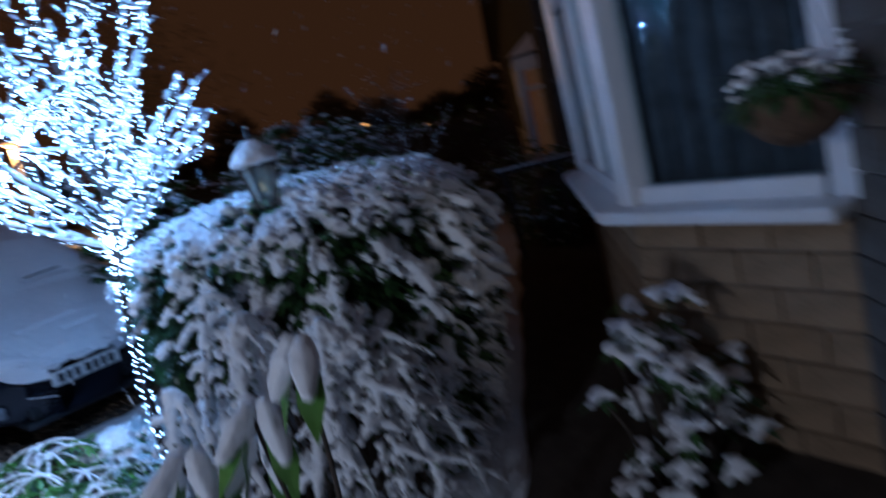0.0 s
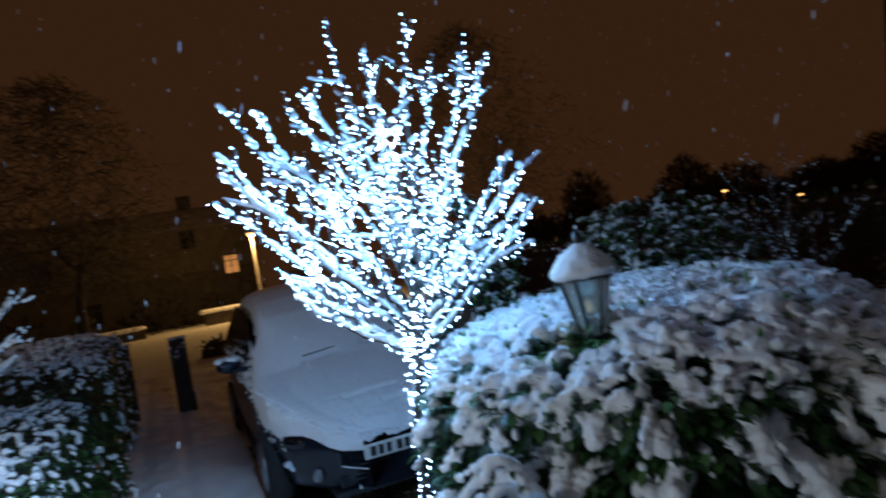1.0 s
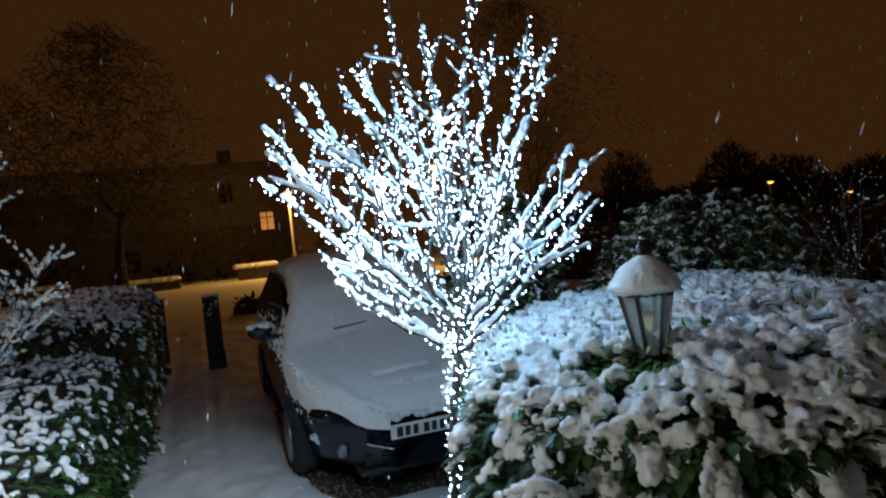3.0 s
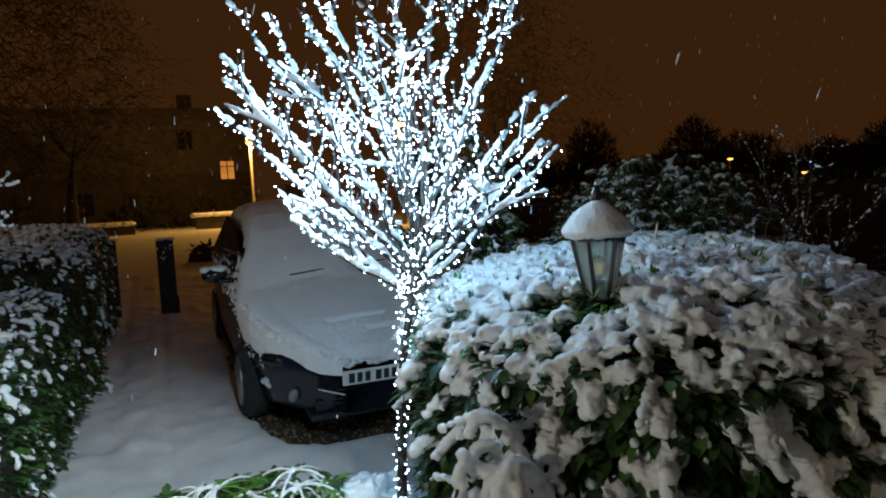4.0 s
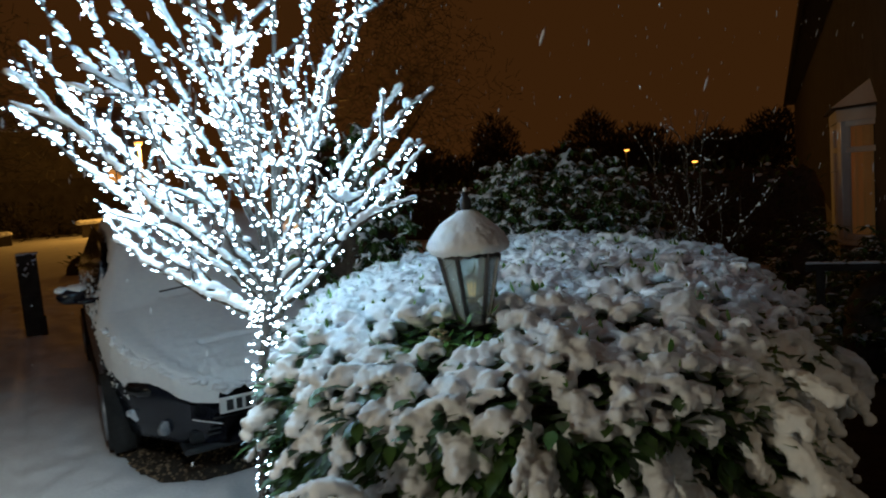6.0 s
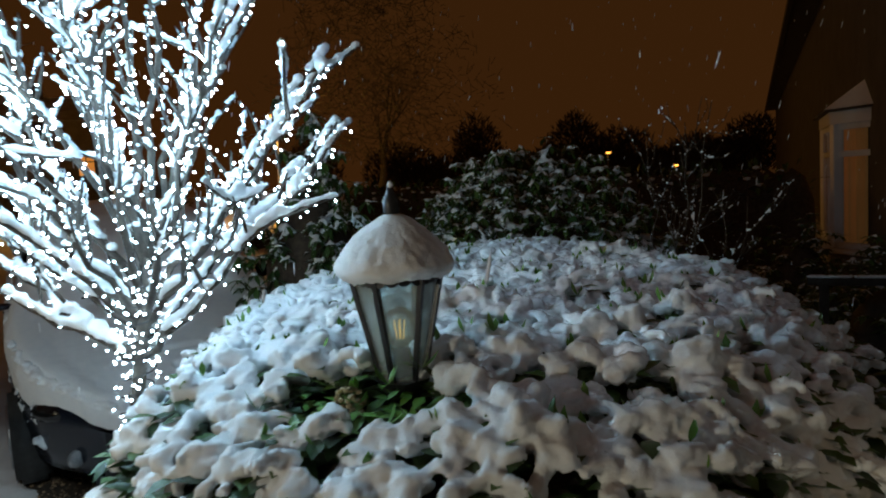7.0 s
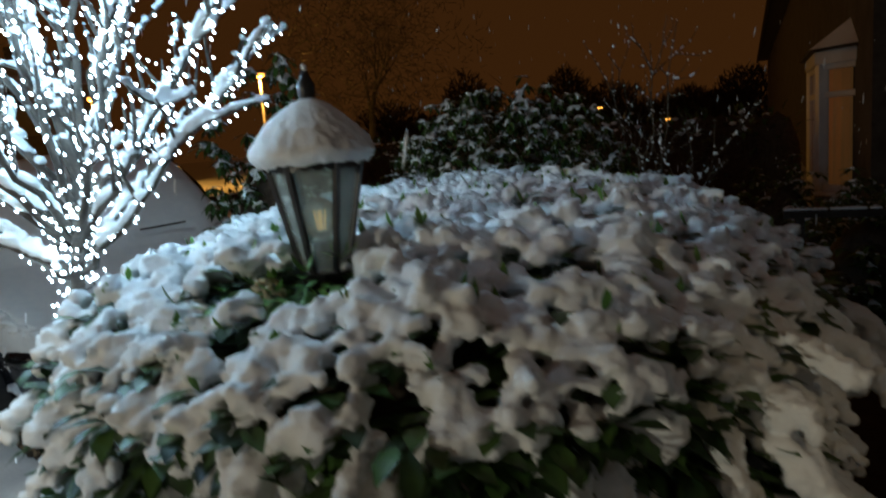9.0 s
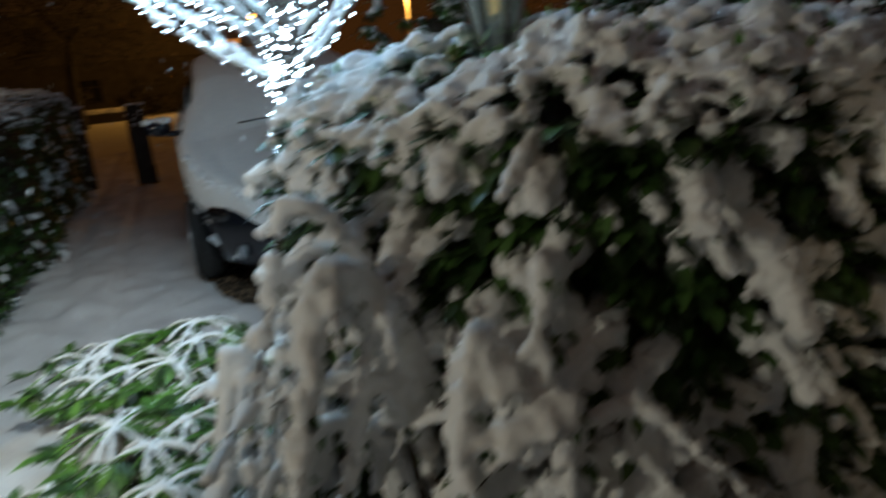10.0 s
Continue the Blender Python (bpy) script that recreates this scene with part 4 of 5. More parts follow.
# ---- the garden lantern in the hedge ----
def build_lantern():
    cx, cy, z0 = -1.035, 2.813, 1.405
    t = thing("garden_lantern", "black six-sided post lantern with a snow-capped roof standing in the hedge", "lantern", at=(cx, cy, 0))
    p = Pile()
    p.tube([Vector((0, 0, 0)), Vector((0, 0, 0.3)), Vector((0, 0, 0.32)), Vector((0, 0, z0))], [0.05, 0.045, 0.032, 0.03], 14)
    p.done("post", BLACK_METAL, t)
    rot = math.radians(32)
    r_low, r_high, zl, zh = 0.040, 0.084, z0 + 0.042, z0 + 0.242

    def ringp(r, z, k):
        a = rot + k * math.pi / 3
        return Vector((r * math.cos(a), r * math.sin(a), z))

    b = bmesh.new()
    bmesh.ops.create_cone(b, cap_ends=True, segments=6, radius1=0.026, radius2=0.056, depth=0.05, matrix=Matrix.Translation((0, 0, z0 + 0.018)) @ pose(0, 0, 0, 0, 0, 32))
    part("base_cup", b, BLACK_METAL, t)
    for k in range(6):
        c = Pile()
        c.tube([ringp(r_low, zl - 0.005, k), ringp(r_high, zh, k)], [0.0062, 0.0070], 4)
        c.done("corner_bar", BLACK_METAL, t, smooth=False)
        a1, a2, b1, b2 = ringp(r_low * 0.97, zl, k), ringp(r_low * 0.97, zl, k + 1), ringp(r_high * 0.97, zh, k), ringp(r_high * 0.97, zh, k + 1)
        n = (a2 - a1).cross(b1 - a1).normalized() * 0.0015
        vs = [a1 - n, a2 - n, b2 - n, b1 - n, a1 + n, a2 + n, b2 + n, b1 + n]
        pane = raw("pane", vs, [(3, 2, 1, 0), (4, 5, 6, 7), (0, 1, 5, 4), (1, 2, 6, 5), (2, 3, 7, 6), (3, 0, 4, 7)], LANTERN_PANE, t, "frosty lantern glass", False)
        pane.visible_shadow = False
        # scalloped valance under the rim
        v = bmesh.new()
        for q in range(4):
            c0 = b1.lerp(b2, (q + 0.5) / 4) * 1.0 + Vector((0, 0, -0.002))
            bmesh.ops.create_cone(v, cap_ends=True, segments=10, radius1=0.013, radius2=0.013, depth=0.003, matrix=Matrix.Translation(c0 * 1.0 + Vector((c0.x, c0.y, 0)).normalized() * 0.006) @ pose(0, 0, 0, 0, 90, math.degrees(math.atan2(c0.y, c0.x))))
        part("valance", v, BLACK_METAL, t)
    b = bmesh.new()
    bmesh.ops.create_cone(b, cap_ends=True, segments=6, radius1=0.096, radius2=0.093, depth=0.014, matrix=Matrix.Translation((0, 0, zh + 0.006)) @ pose(0, 0, 0, 0, 0, 32))
    bmesh.ops.create_cone(b, cap_ends=True, segments=6, radius1=0.093, radius2=0.026, depth=0.075, matrix=Matrix.Translation((0, 0, zh + 0.05)) @ pose(0, 0, 0, 0, 0, 32))
    part("roof", b, BLACK_METAL, t)
    fin = Pile()
    prof = [(0.0, 0.03), (0.02, 0.02), (0.035, 0.011), (0.05, 0.016), (0.07, 0.017), (0.085, 0.009), (0.105, 0.004)]
    fin.tube([Vector((0, 0, zh + 0.072 + 0.92 * z)) for z, r in prof], [r for z, r in prof], 12)
    f = fin.done("finial", BLACK_METAL, t, "cast finial tipped with snow")
    fs = Lumps()
    fs.add(Vector((0.002, -0.002, zh + 0.166)), 0.007, 0.007, 0.009)
    fs.add(Vector((0.001, 0.0, zh + 0.152)), 0.006, 0.006, 0.010)
    fs.done("snow_tip", 0.003, SNOW, f, "snow on the finial")
    # snow cap
    v, fc = [], []
    rows, cols = 44, 150
    for i in range(rows):
        s = i / (rows - 1)
        for j in range(cols):
            a = 2 * math.pi * j / cols
            q = Vector((math.cos(a) * s, math.sin(a) * s, 0.6 * s))
            nz = noise.noise(q * 2.6) * 0.005 + noise.noise(q * 9) * 0.0022 + noise.noise(q * 27) * 0.0012
            nz *= min(1.0, s * 1.6)
            if s < 0.82:
                q = s / 0.82
                r = 0.012 + (0.096 + 0.004 * math.sin(q * math.pi)) * q
                z = zh + 0.112 - 0.082 * q ** 1.45
            else:
                q = (s - 0.82) / 0.18
                r = 0.108 + 0.007 * math.sin(q * math.pi) - 0.010 * q * q
                z = zh + 0.030 - 0.034 * q + 0.005 * noise.noise(Vector((math.cos(a) * 7, math.sin(a) * 7, 5.0))) * q
            v.append(((r + nz) * math.cos(a), (r + nz) * math.sin(a), z + nz))
    for i in range(rows - 1):
        for j in range(cols):
            fc.append((i * cols + j, (i + 1) * cols + j, (i + 1) * cols + (j + 1) % cols, i * cols + (j + 1) % cols))
    raw("snow_cap", v, fc, SNOW, t, "thick rounded cap of snow on the lantern roof")
    b = bmesh.new()
    bmesh.ops.create_cone(b, cap_ends=True, segments=18, radius1=0.02, radius2=0.018, depth=0.05, matrix=Matrix.Translation((0, 0, zl + 0.03)))
    part("bulb_socket", b, BLACK_PLASTIC, t, smooth=True)
    bl = Lumps()
    bl.add(Vector((0, 0, zl + 0.098)), 0.034, 0.034, 0.040)
    bulb = bl.done("bulb", 0, BULB_GLASS, t, "clear round filament bulb", melt=False, base=(BALL_V, BALL_F))
    for k in range(4):
        a = k * 1.57 + 0.4
        fl = Pile()
        fl.tube([Vector((math.cos(a) * .006, math.sin(a) * .006, zl + 0.075)), Vector((math.cos(a) * .01, math.sin(a) * .01, zl + 0.112))], [0.0014, 0.0014], 5)
        fl.done("filament", FILAMENT, bulb, "faint amber filament")


build_lantern()


# ---- snow-laden shrubs ----
def arching_shrub(name, label, at, stems, reach, height, fat, voxel, seed, away=None, group=""):
    t = thing(name, label, "shrub", group, at=at)
    r2 = random.Random(seed)
    wood, snow, leaves = Pile(), Lumps(), Pile()
    for k in range(stems):
        a = r2.uniform(0, 6.283) if away is None else away + r2.gauss(0, 0.6)
        d = Vector((math.cos(a), math.sin(a), 0))
        h, rr = height * r2.uniform(0.45, 1.0), reach * r2.uniform(0.45, 1.0)
        b = d * r2.uniform(0.0, 0.12)
        thick = r2.uniform(0.8, 1.25)
        n = 16
        path = []
        for j in range(n + 1):
            s = j / n
            z = h * (1 - (abs(s - 0.62) / 0.62) ** 2.2) - (0.55 * h * max(0.0, s - 0.62) / 0.38)
            path.append(b + d * rr * s ** 1.3 + Vector((0, 0, max(z, 0.02))) + Vector((r2.uniform(-.006, .006), r2.uniform(-.006, .006), r2.uniform(-.004, .004))))
        wood.tube(path, [0.011 * (1 - 0.75 * j / n) for j in range(n + 1)], 5)
        for j in range(4, n):
            p, q = path[j], path[j + 1]
            for e in range(3):
                s = p.lerp(q, (e + r2.random()) / 3)
                w = fat * thick * r2.uniform(0.92, 1.1) * (1.1 - 0.35 * j / n)
                snow.add(s + Vector((0, 0, w * 0.55)), w, w, w * 0.9)
            if r2.random() < 0.5:
                side = Vector((-d.y, d.x, 0)) * r2.choice((-1, 1)) + d * 0.5 + Vector((0, 0, r2.uniform(-.5, .2)))
                side.normalize()
                ln = r2.uniform(0.06, 0.2)
                for e in range(5):
                    s = p + side * ln * (e + 1) / 5 - Vector((0, 0, 0.05 * ((e + 1) / 5) ** 2))
                    w = fat * r2.uniform(0.6, 1.0) * (1 - 0.08 * e)
                    snow.add(s + Vector((0, 0, w * 0.4)), w, w, w * 0.85)
                wood.tube([p, p + side * ln * 0.5, p + side * ln - Vector((0, 0, 0.05))], [0.004, 0.003, 0.002], 4)
            for e in range(2):
                dd = Vector((r2.uniform(-1, 1), r2.uniform(-1, 1), r2.uniform(-.8, .1))).normalized()
                leaves.leaf(p, dd, Vector((0, 0, 1)), 0.045, 0.02)
    wood.done("stems", TWIG, t, "thin brown arching stems")
    leaves.done("leaves", LEAF, t, "small dark leaves")
    snow.done("snow", voxel, SNOW, t, "snow bowing down the branches", rough=0.016)
    return t


arching_shrub("arching_shrub", "shrub with long branches bowed down under snow", (-0.98, 2.52, 0.05), 11, 0.62, 1.20, 0.031, 0.009, 51, away=-2.5, group="snow-bowed shrubs")
arching_shrub("arching_shrub", "shrub with branches drooping under heavy snow", (-0.75, 2.55, 0.05), 9, 0.50, 1.12, 0.031, 0.009, 52, away=-1.8, group="snow-bowed shrubs")
arching_shrub("arching_shrub", "low shrub bent over by snow at the hedge foot", (-1.35, 2.46, 0.05), 10, 0.42, 0.80, 0.030, 0.009, 53, away=-2.5, group="snow-bowed shrubs")
arching_shrub("low_shrub", "low rounded shrub under a mound of snow", (-2.34, 3.14, 0.02), 70, 0.21, 0.42, 0.030, 0.010, 54, group="low snowy shrubs")
arching_shrub("arching_shrub", "stems weighed down with snow by the path", (-0.64, 2.54, 0.05), 10, 0.28, 0.85, 0.024, 0.009, 55, away=-1.6, group="snow-bowed shrubs")


def whorl_shrub(name, label, at, spots, leaf, seed, snow_share=0.8, fresh=0.5, group="", stem=True, lump=1.0, drop=0.5, mat=LEAF, voxel=0.008):
    """Evergreen with whorls of long leaves at the shoot ends, each holding snow."""
    t = thing(name, label, "shrub", group, at=at)
    r2 = random.Random(seed)
    leaves, bright, snow, wood = Pile(), Pile(), Lumps(), Pile()
    for (x, y, z) in spots:
        c = Vector((x, y, z))
        n = r2.randint(6, 9)
        ph = r2.uniform(0, 6.28)
        for k in range(n):
            a = ph + k * 6.283 / n + r2.uniform(-.2, .2)
            d = Vector((math.cos(a), math.sin(a), r2.uniform(-drop, 0.25)))
            ln = leaf * r2.uniform(0.75, 1.2)
            (bright if r2.random() < fresh else leaves).leaf(c, d, Vector((0, 0, 1)), ln, ln * 0.34, 0.28)
            if r2.random() < snow_share:
                for e in (0.25, 0.5, 0.75):
                    w = leaf * 0.115 * r2.uniform(.7, 1.3) * lump
                    snow.add(c + d.normalized() * ln * e + Vector((0, 0, w * 0.5 - 0.28 * ln * e * e)), w * 1.3, w * 1.1, w * 0.7)
        if r2.random() < snow_share:
            w = leaf * 0.2 * lump
            snow.add(c + Vector((0, 0, w * 0.4)), w, w, w * 0.8)
        if stem:
            foot = Vector((x * 0.35, y * 0.35, 0))
            wood.tube([foot, foot.lerp(c, 0.6) + Vector((0, 0, 0.05)), c], [0.012, 0.008, 0.005], 5)
    if not stem:
        zs = [p[2] for p in spots]
        rr = max(math.hypot(p[0], p[1]) for p in spots) * 0.56
        core = Lumps()
        core.add(Vector((0, 0, max(zs) * 0.34)), rr, rr, max(zs) * 0.38)
        core.done("twig_core", 0, TWIG, t, "dark inner twigs", melt=False, base=(BALL_V, BALL_F))
    if leaves.verts:
        leaves.done("leaves", mat, t, "long dark evergreen leaves")
    if bright.verts:
        bright.done("pale_leaves", LEAF_BRIGHT if mat is LEAF else mat, t, "paler green leaves")
    if stem:
        wood.done("stems", TWIG, t)
    tagged(snow.done("snow", voxel, SNOW, t, "snow held in the leaf whorls", rough=0.008), kind="stuff")
    return t


def cloud(n, r, h, seed, low=0.25, fill=0.75, wob=1.0):
    r2 = random.Random(seed)
    out = []
    for k in range(n):
        a, c = r2.uniform(0, 6.283), r2.uniform(low, 1.0)
        f = r2.uniform(fill, 1.0) * (1 + wob * (0.16 * math.sin(a * 3 + seed) + 0.1 * math.sin(a * 7)))
        out.append((math.cos(a) * math.sqrt(max(0, 1 - c * c)) * r * f, math.sin(a) * math.sqrt(max(0, 1 - c * c)) * r * f, c * h * f))
    return out


def palmate_shrub(label, at, heads, seed, group):
    """Evergreen whose long leaf stalks radiate from each shoot, carrying strips of snow over lobed leaves."""
    t = thing("evergreen_shrub", label, "shrub", group, at=at)
    r2 = random.Random(seed)
    wood, stalks, leaves, dark, snow = Pile(), Pile(), Pile(), Pile(), Lumps()
    for hx, hy, hz in heads:
        c = Vector((hx, hy, hz))
        wood.tube([Vector((hx * 0.3, hy * 0.3, 0)), Vector((hx * 0.6, hy * 0.6, hz * 0.55)), c], [0.014, 0.012, 0.009], 7)
        ph = r2.uniform(0, 6.28)
        for k in range(11):
            a = ph + k * 6.283 / 11 + r2.uniform(-.25, .25)
            d = Vector((math.cos(a), math.sin(a), r2.uniform(-0.05, 0.45)))
            ln = r2.uniform(0.11, 0.21)
            pts = [c + d * ln * e / 6 - Vector((0, 0, 0.085 * (e / 6) ** 2)) for e in range(7)]
            stalks.tube(pts, [0.004] * 7, 5)
            loaded = r2.random() < 0.62
            if loaded:
                for p, q in zip(pts, pts[1:]):
                    for e in range(4):
                        w = r2.uniform(0.0075, 0.0105)
                        snow.add(p.lerp(q, e / 4) + Vector((0, 0, 0.006)), w, w, w)
            for e in range(7):
                b = a + (e - 3) * 0.5
                dd = Vector((math.cos(b), math.sin(b), r2.uniform(-.75, -.25) if loaded else r2.uniform(-.1, .6)))
                l2 = r2.uniform(0.07, 0.10) * (1.15 - 0.11 * abs(e - 3))
                (leaves if r2.random() < 0.35 else dark).leaf(pts[-1], dd, Vector((0, 0, 1)), l2, l2 * 0.42, 0.2)
                if loaded and r2.random() < 0.35:
                    w = r2.uniform(0.007, 0.012)
                    for g in (0.3, 0.6):
                        snow.add(pts[-1] + dd * l2 * g + Vector((0, 0, 0.004)), w * 1.2, w * 1.2, w * 0.7)
        snow.add(c + Vector((0, 0, 0.01)), 0.022, 0.022, 0.017)
    wood.done("stems", TWIG, t)
    tagged(stalks.done("leaf_stalks", LEAF_BRIGHT, t, "pale green leaf stalks"), kind="stuff")
    leaves.done("pale_leaves", LEAF_BRIGHT, t, "bright green lobed leaves")
    dark.done("leaves", LEAF, t, "dark green lobed leaves")
    tagged(snow.done("snow", 0.0055, SNOW, t, "strips of snow along the leaf stalks", rough=0.004), kind="stuff")
    return t


r8 = random.Random(8)
palmate_shrub("lobed-leaf evergreen at the path edge under sagging snow", (-2.02, 2.32, 0.0),
              [(0.44 * math.cos(k * 2.4 + 1) * math.sqrt(k / 11), 0.34 * math.sin(k * 2.4 + 1) * math.sqrt(k / 11), 0.44 - 0.018 * k + r8.uniform(-.03, .05)) for k in range(12)], 62, "broad-leaved evergreens")
palmate_shrub("lobed-leaf evergreen beside the drive with snow along its stalks", (-2.60, 2.88, 0.0),
              [(0.46 * math.cos(k * 2.4) * math.sqrt(k / 12), 0.34 * math.sin(k * 2.4) * math.sqrt(k / 12), 0.47 - 0.018 * k + r8.uniform(-.03, .05)) for k in range(13)], 61, "broad-leaved evergreens")
palmate_shrub("low lobed-leaf evergreen spreading over the drive edge under snow", (-3.02, 2.74, 0.0),
              [(0.34 * math.cos(k * 2.4 + 2) * math.sqrt(k / 8), 0.30 * math.sin(k * 2.4 + 2) * math.sqrt(k / 8), 0.40 - 0.016 * k + r8.uniform(-.03, .04)) for k in range(9)], 67, "broad-leaved evergreens")
whorl_shrub("evergreen_shrub", "broad-leaved evergreen by the path with snow on long leaves", (-1.45, 1.95, 0.02), cloud(26, 0.42, 0.5, 62, 0.3), 0.14, 62, 0.8, 0.4, "broad-leaved evergreens", lump=0.9)


def large_leaf_shrub(at):
    """A few stout stems, each ending in long hanging leaves whose upper halves carry thick snow."""
    t = thing("large_leaf_shrub", "shrub by the path with long drooping leaves capped by thick snow", "shrub", "broad-leaved evergreens", at=at)
    r2 = random.Random(63)
    heads = ((0.05, -0.02, 1.20, 2), (-0.12, 0.02, 1.06, 3), (-0.33, 0.02, 0.97, 3), (-0.20, 0.14, 0.93, 3))
    for hx, hy, hz, n in heads:
        c = Vector((hx, hy, hz))
        stem = Pile()
        stem.tube(bow(Vector((hx * 0.3, hy * 0.3 + 0.08, 0)), c, 0.03, 8, 0.008), [0.011 - 0.0008 * j for j in range(9)], 6)
        stem.done("stem", TWIG, t, "bare brown stem")
        for k in range(n):
            a = -2.0 + (k - (n - 1) / 2) * 1.0 + r2.uniform(-.2, .2)
            d = Vector((math.cos(a), math.sin(a), -1.7 if k % 2 == 0 else -0.7)).normalized()
            base = c + Vector((math.cos(a + 1.5), math.sin(a + 1.5), 0)) * 0.035 * (k - (n - 1) / 2)
            ln = r2.uniform(0.17, 0.23)
            leaf = Pile()
            leaf.leaf(base, d, Vector((math.cos(a), math.sin(a), 0.5)), ln, 0.062, 0.12)
            leaf.done("leaf", LEAF_BRIGHT, t)
            cap = Lumps()
            for e in range(11):
                q = e / 10
                w = 0.030 * (0.62 + 0.55 * math.sin(math.pi * min(1.0, q * 0.8 + 0.18))) * r2.uniform(.92, 1.08)
                cap.add(base + d * ln * q * 0.6 + Vector((math.cos(a) * 0.012, math.sin(a) * 0.012, 0.016)), w, w, w * 0.95)
            cap.done("snow_cap", 0.007, SNOW, t, "thick snow lying on the leaf", rough=0.006)


large_leaf_shrub((-0.48, 1.22, 0.02))
whorl_shrub("rhododendron", "large dark rhododendron dusted with snow behind the hedge", (-2.22, 6.95, 0.1), cloud(1800, 1.34, 1.93, 64, 0.12, 0.86, 0.3), 0.095, 64, 0.74, 0.0, "shrubs behind the hedge", stem=False, lump=0.92, drop=0.9, voxel=0.014)
whorl_shrub("rhododendron", "dark evergreen shrub with snow on its drooping leaves", (-3.5, 5.85, 0.1), cloud(460, 0.58, 2.08, 65, 0.15, 0.8), 0.11, 65, 0.72, 0.0, "shrubs behind the hedge", stem=False, lump=0.85, drop=1.2, voxel=0.014)
whorl_shrub("rhododendron", "low dark shrub between the hedge and the lawn", (-2.9, 6.6, 0.0), cloud(260, 0.6, 1.35, 66, 0.15, 0.8), 0.12, 66, 0.35, 0.0, "shrubs behind the hedge", stem=False, lump=0.8, drop=1.0, voxel=0.014)


def bare_shrub(name, label, at, tips, seed, r0=0.012, twig=5, fat=0.009, group="", spread_low=0.25):
    t = thing(name, label, "shrub", group, at=at)
    r2 = random.Random(seed)
    wood, snow = Pile(), Lumps()
    for tip in tips:
        tip = Vector(tip)
        root = Vector((r2.uniform(-.04, .04), r2.uniform(-.04, .04), spread_low * r2.uniform(0.5, 1.0)))
        path = bow(root, tip, -0.10, 9, 0.03)
        wood.tube(path, [r0 * (1 - 0.8 * j / 9) for j in range(10)], 5)
        allp = [path]
        for q in range(twig):
            j = r2.randint(3, 8)
            d = ((path[j] - path[j - 1]).normalized() + Vector((r2.uniform(-1, 1), r2.uniform(-1, 1), r2.uniform(-.4, .5)))).normalized()
            sub, ln = [path[j]], r2.uniform(0.08, 0.34)
            for e in range(4):
                sub.append(sub[-1] + d * ln / 4)
                d = (d + Vector((r2.uniform(-.4, .4), r2.uniform(-.4, .4), r2.uniform(-.15, .4)))).normalized()
                if e == 1 and r2.random() < 0.7:
                    fork = [sub[-1], sub[-1] + (d + jitter(0.9)).normalized() * ln * 0.35]
                    fork.append(fork[-1] + (d + jitter(0.4)).normalized() * ln * 0.2)
                    wood.tube(fork, [r0 * 0.25, r0 * 0.2, r0 * 0.12], 4)
                    allp.append(fork)
            wood.tube(sub, [r0 * 0.38, r0 * 0.33, r0 * 0.28, r0 * 0.2, r0 * 0.13], 4)
            allp.append(sub)
        for pth in allp:
            for a, b in zip(pth, pth[1:]):
                for k in range(max(1, int((b - a).length / 0.012))):
                    if r2.random() < 0.15 + 0.8 * math.hypot(b.x - a.x, b.y - a.y) / max((b - a).length, 1e-6):
                        w = fat * r2.uniform(0.6, 1.3)
                        snow.add(a.lerp(b, r2.random()) + Vector((0, 0, w * 0.7)), w, w, w)
    if spread_low > 0.3:
        wood.tube([Vector((0, 0, 0)), Vector((0.01, 0, spread_low))], [r0 * 1.8, r0 * 1.2], 7)
    wood.done("stems", TWIG, t, "dark bare stems")
    tagged(snow.done("snow", 0.0065, SNOW, t, "snow caught along the twigs"), kind="stuff")


bare_shrub("bare_shrub", "bare twiggy shrub rising behind the hedge with snow on its stems", (-0.80, 4.95, 0.0),
           ((0.17, -0.05, 2.08), (-0.1, -0.08, 1.93), (0.06, -0.06, 2.0), (0.22, -0.04, 1.5), (-0.17, -0.1, 1.5), (0.1, 0.2, 1.8), (-0.02, 0.1, 1.72), (0.3, 0.1, 1.66)), 71, 0.009, 9, 0.0062, spread_low=1.3)
r5 = random.Random(5)
bare_shrub("bare_tree", "small bare tree with snow on every twig beyond the side hedge", (-5.45, 2.05, 0.0),
           [(r5.uniform(-.85, .7), r5.uniform(-.75, .75), r5.uniform(1.7, 2.95)) for k in range(20)], 72, 0.016, 18, 0.013, spread_low=1.1)


# ---- the house with its bay window ----
def brick_wall(parent, origin, along, out, length, z0, z1, bw, bh, mat, depth=0.03, name="stone"):
    """Coursed blocks on a backing, proud of the joints."""
    up = Vector((0, 0, 1))
    m = Matrix((along, out, up)).transposed().to_4x4()
    row, z = 0, z0
    shared = {}
    while z < z1 - 0.02:
        h = min(bh, z1 - z)
        x = -(bw / 2 if row % 2 else 0.0)
        while x < length:
            a, b = max(x, 0.0), min(x + bw, length)
            x += bw
            w = b - a
            if w < 0.04:
                continue
            key = (round(w, 3), round(h, 3))
            if key not in shared:
                bm = box(bmesh.new(), (0, 0, 0), (w - 0.010, depth, h - 0.010), bevel=0.004)
                mesh = bpy.data.meshes.new(name)
                bm.to_mesh(mesh)
                bm.free()
                mesh.materials.append(mat)
                shared[key] = mesh
            ob = new(name, shared[key])
            ob.parent = parent
            ob.matrix_world = Matrix.Translation(Vector(origin) + along * (a + b) / 2 + out * (depth / 2 - 0.012 + between(-.003, .003)) + up * (z + h / 2)) @ m
        row += 1
        z += bh


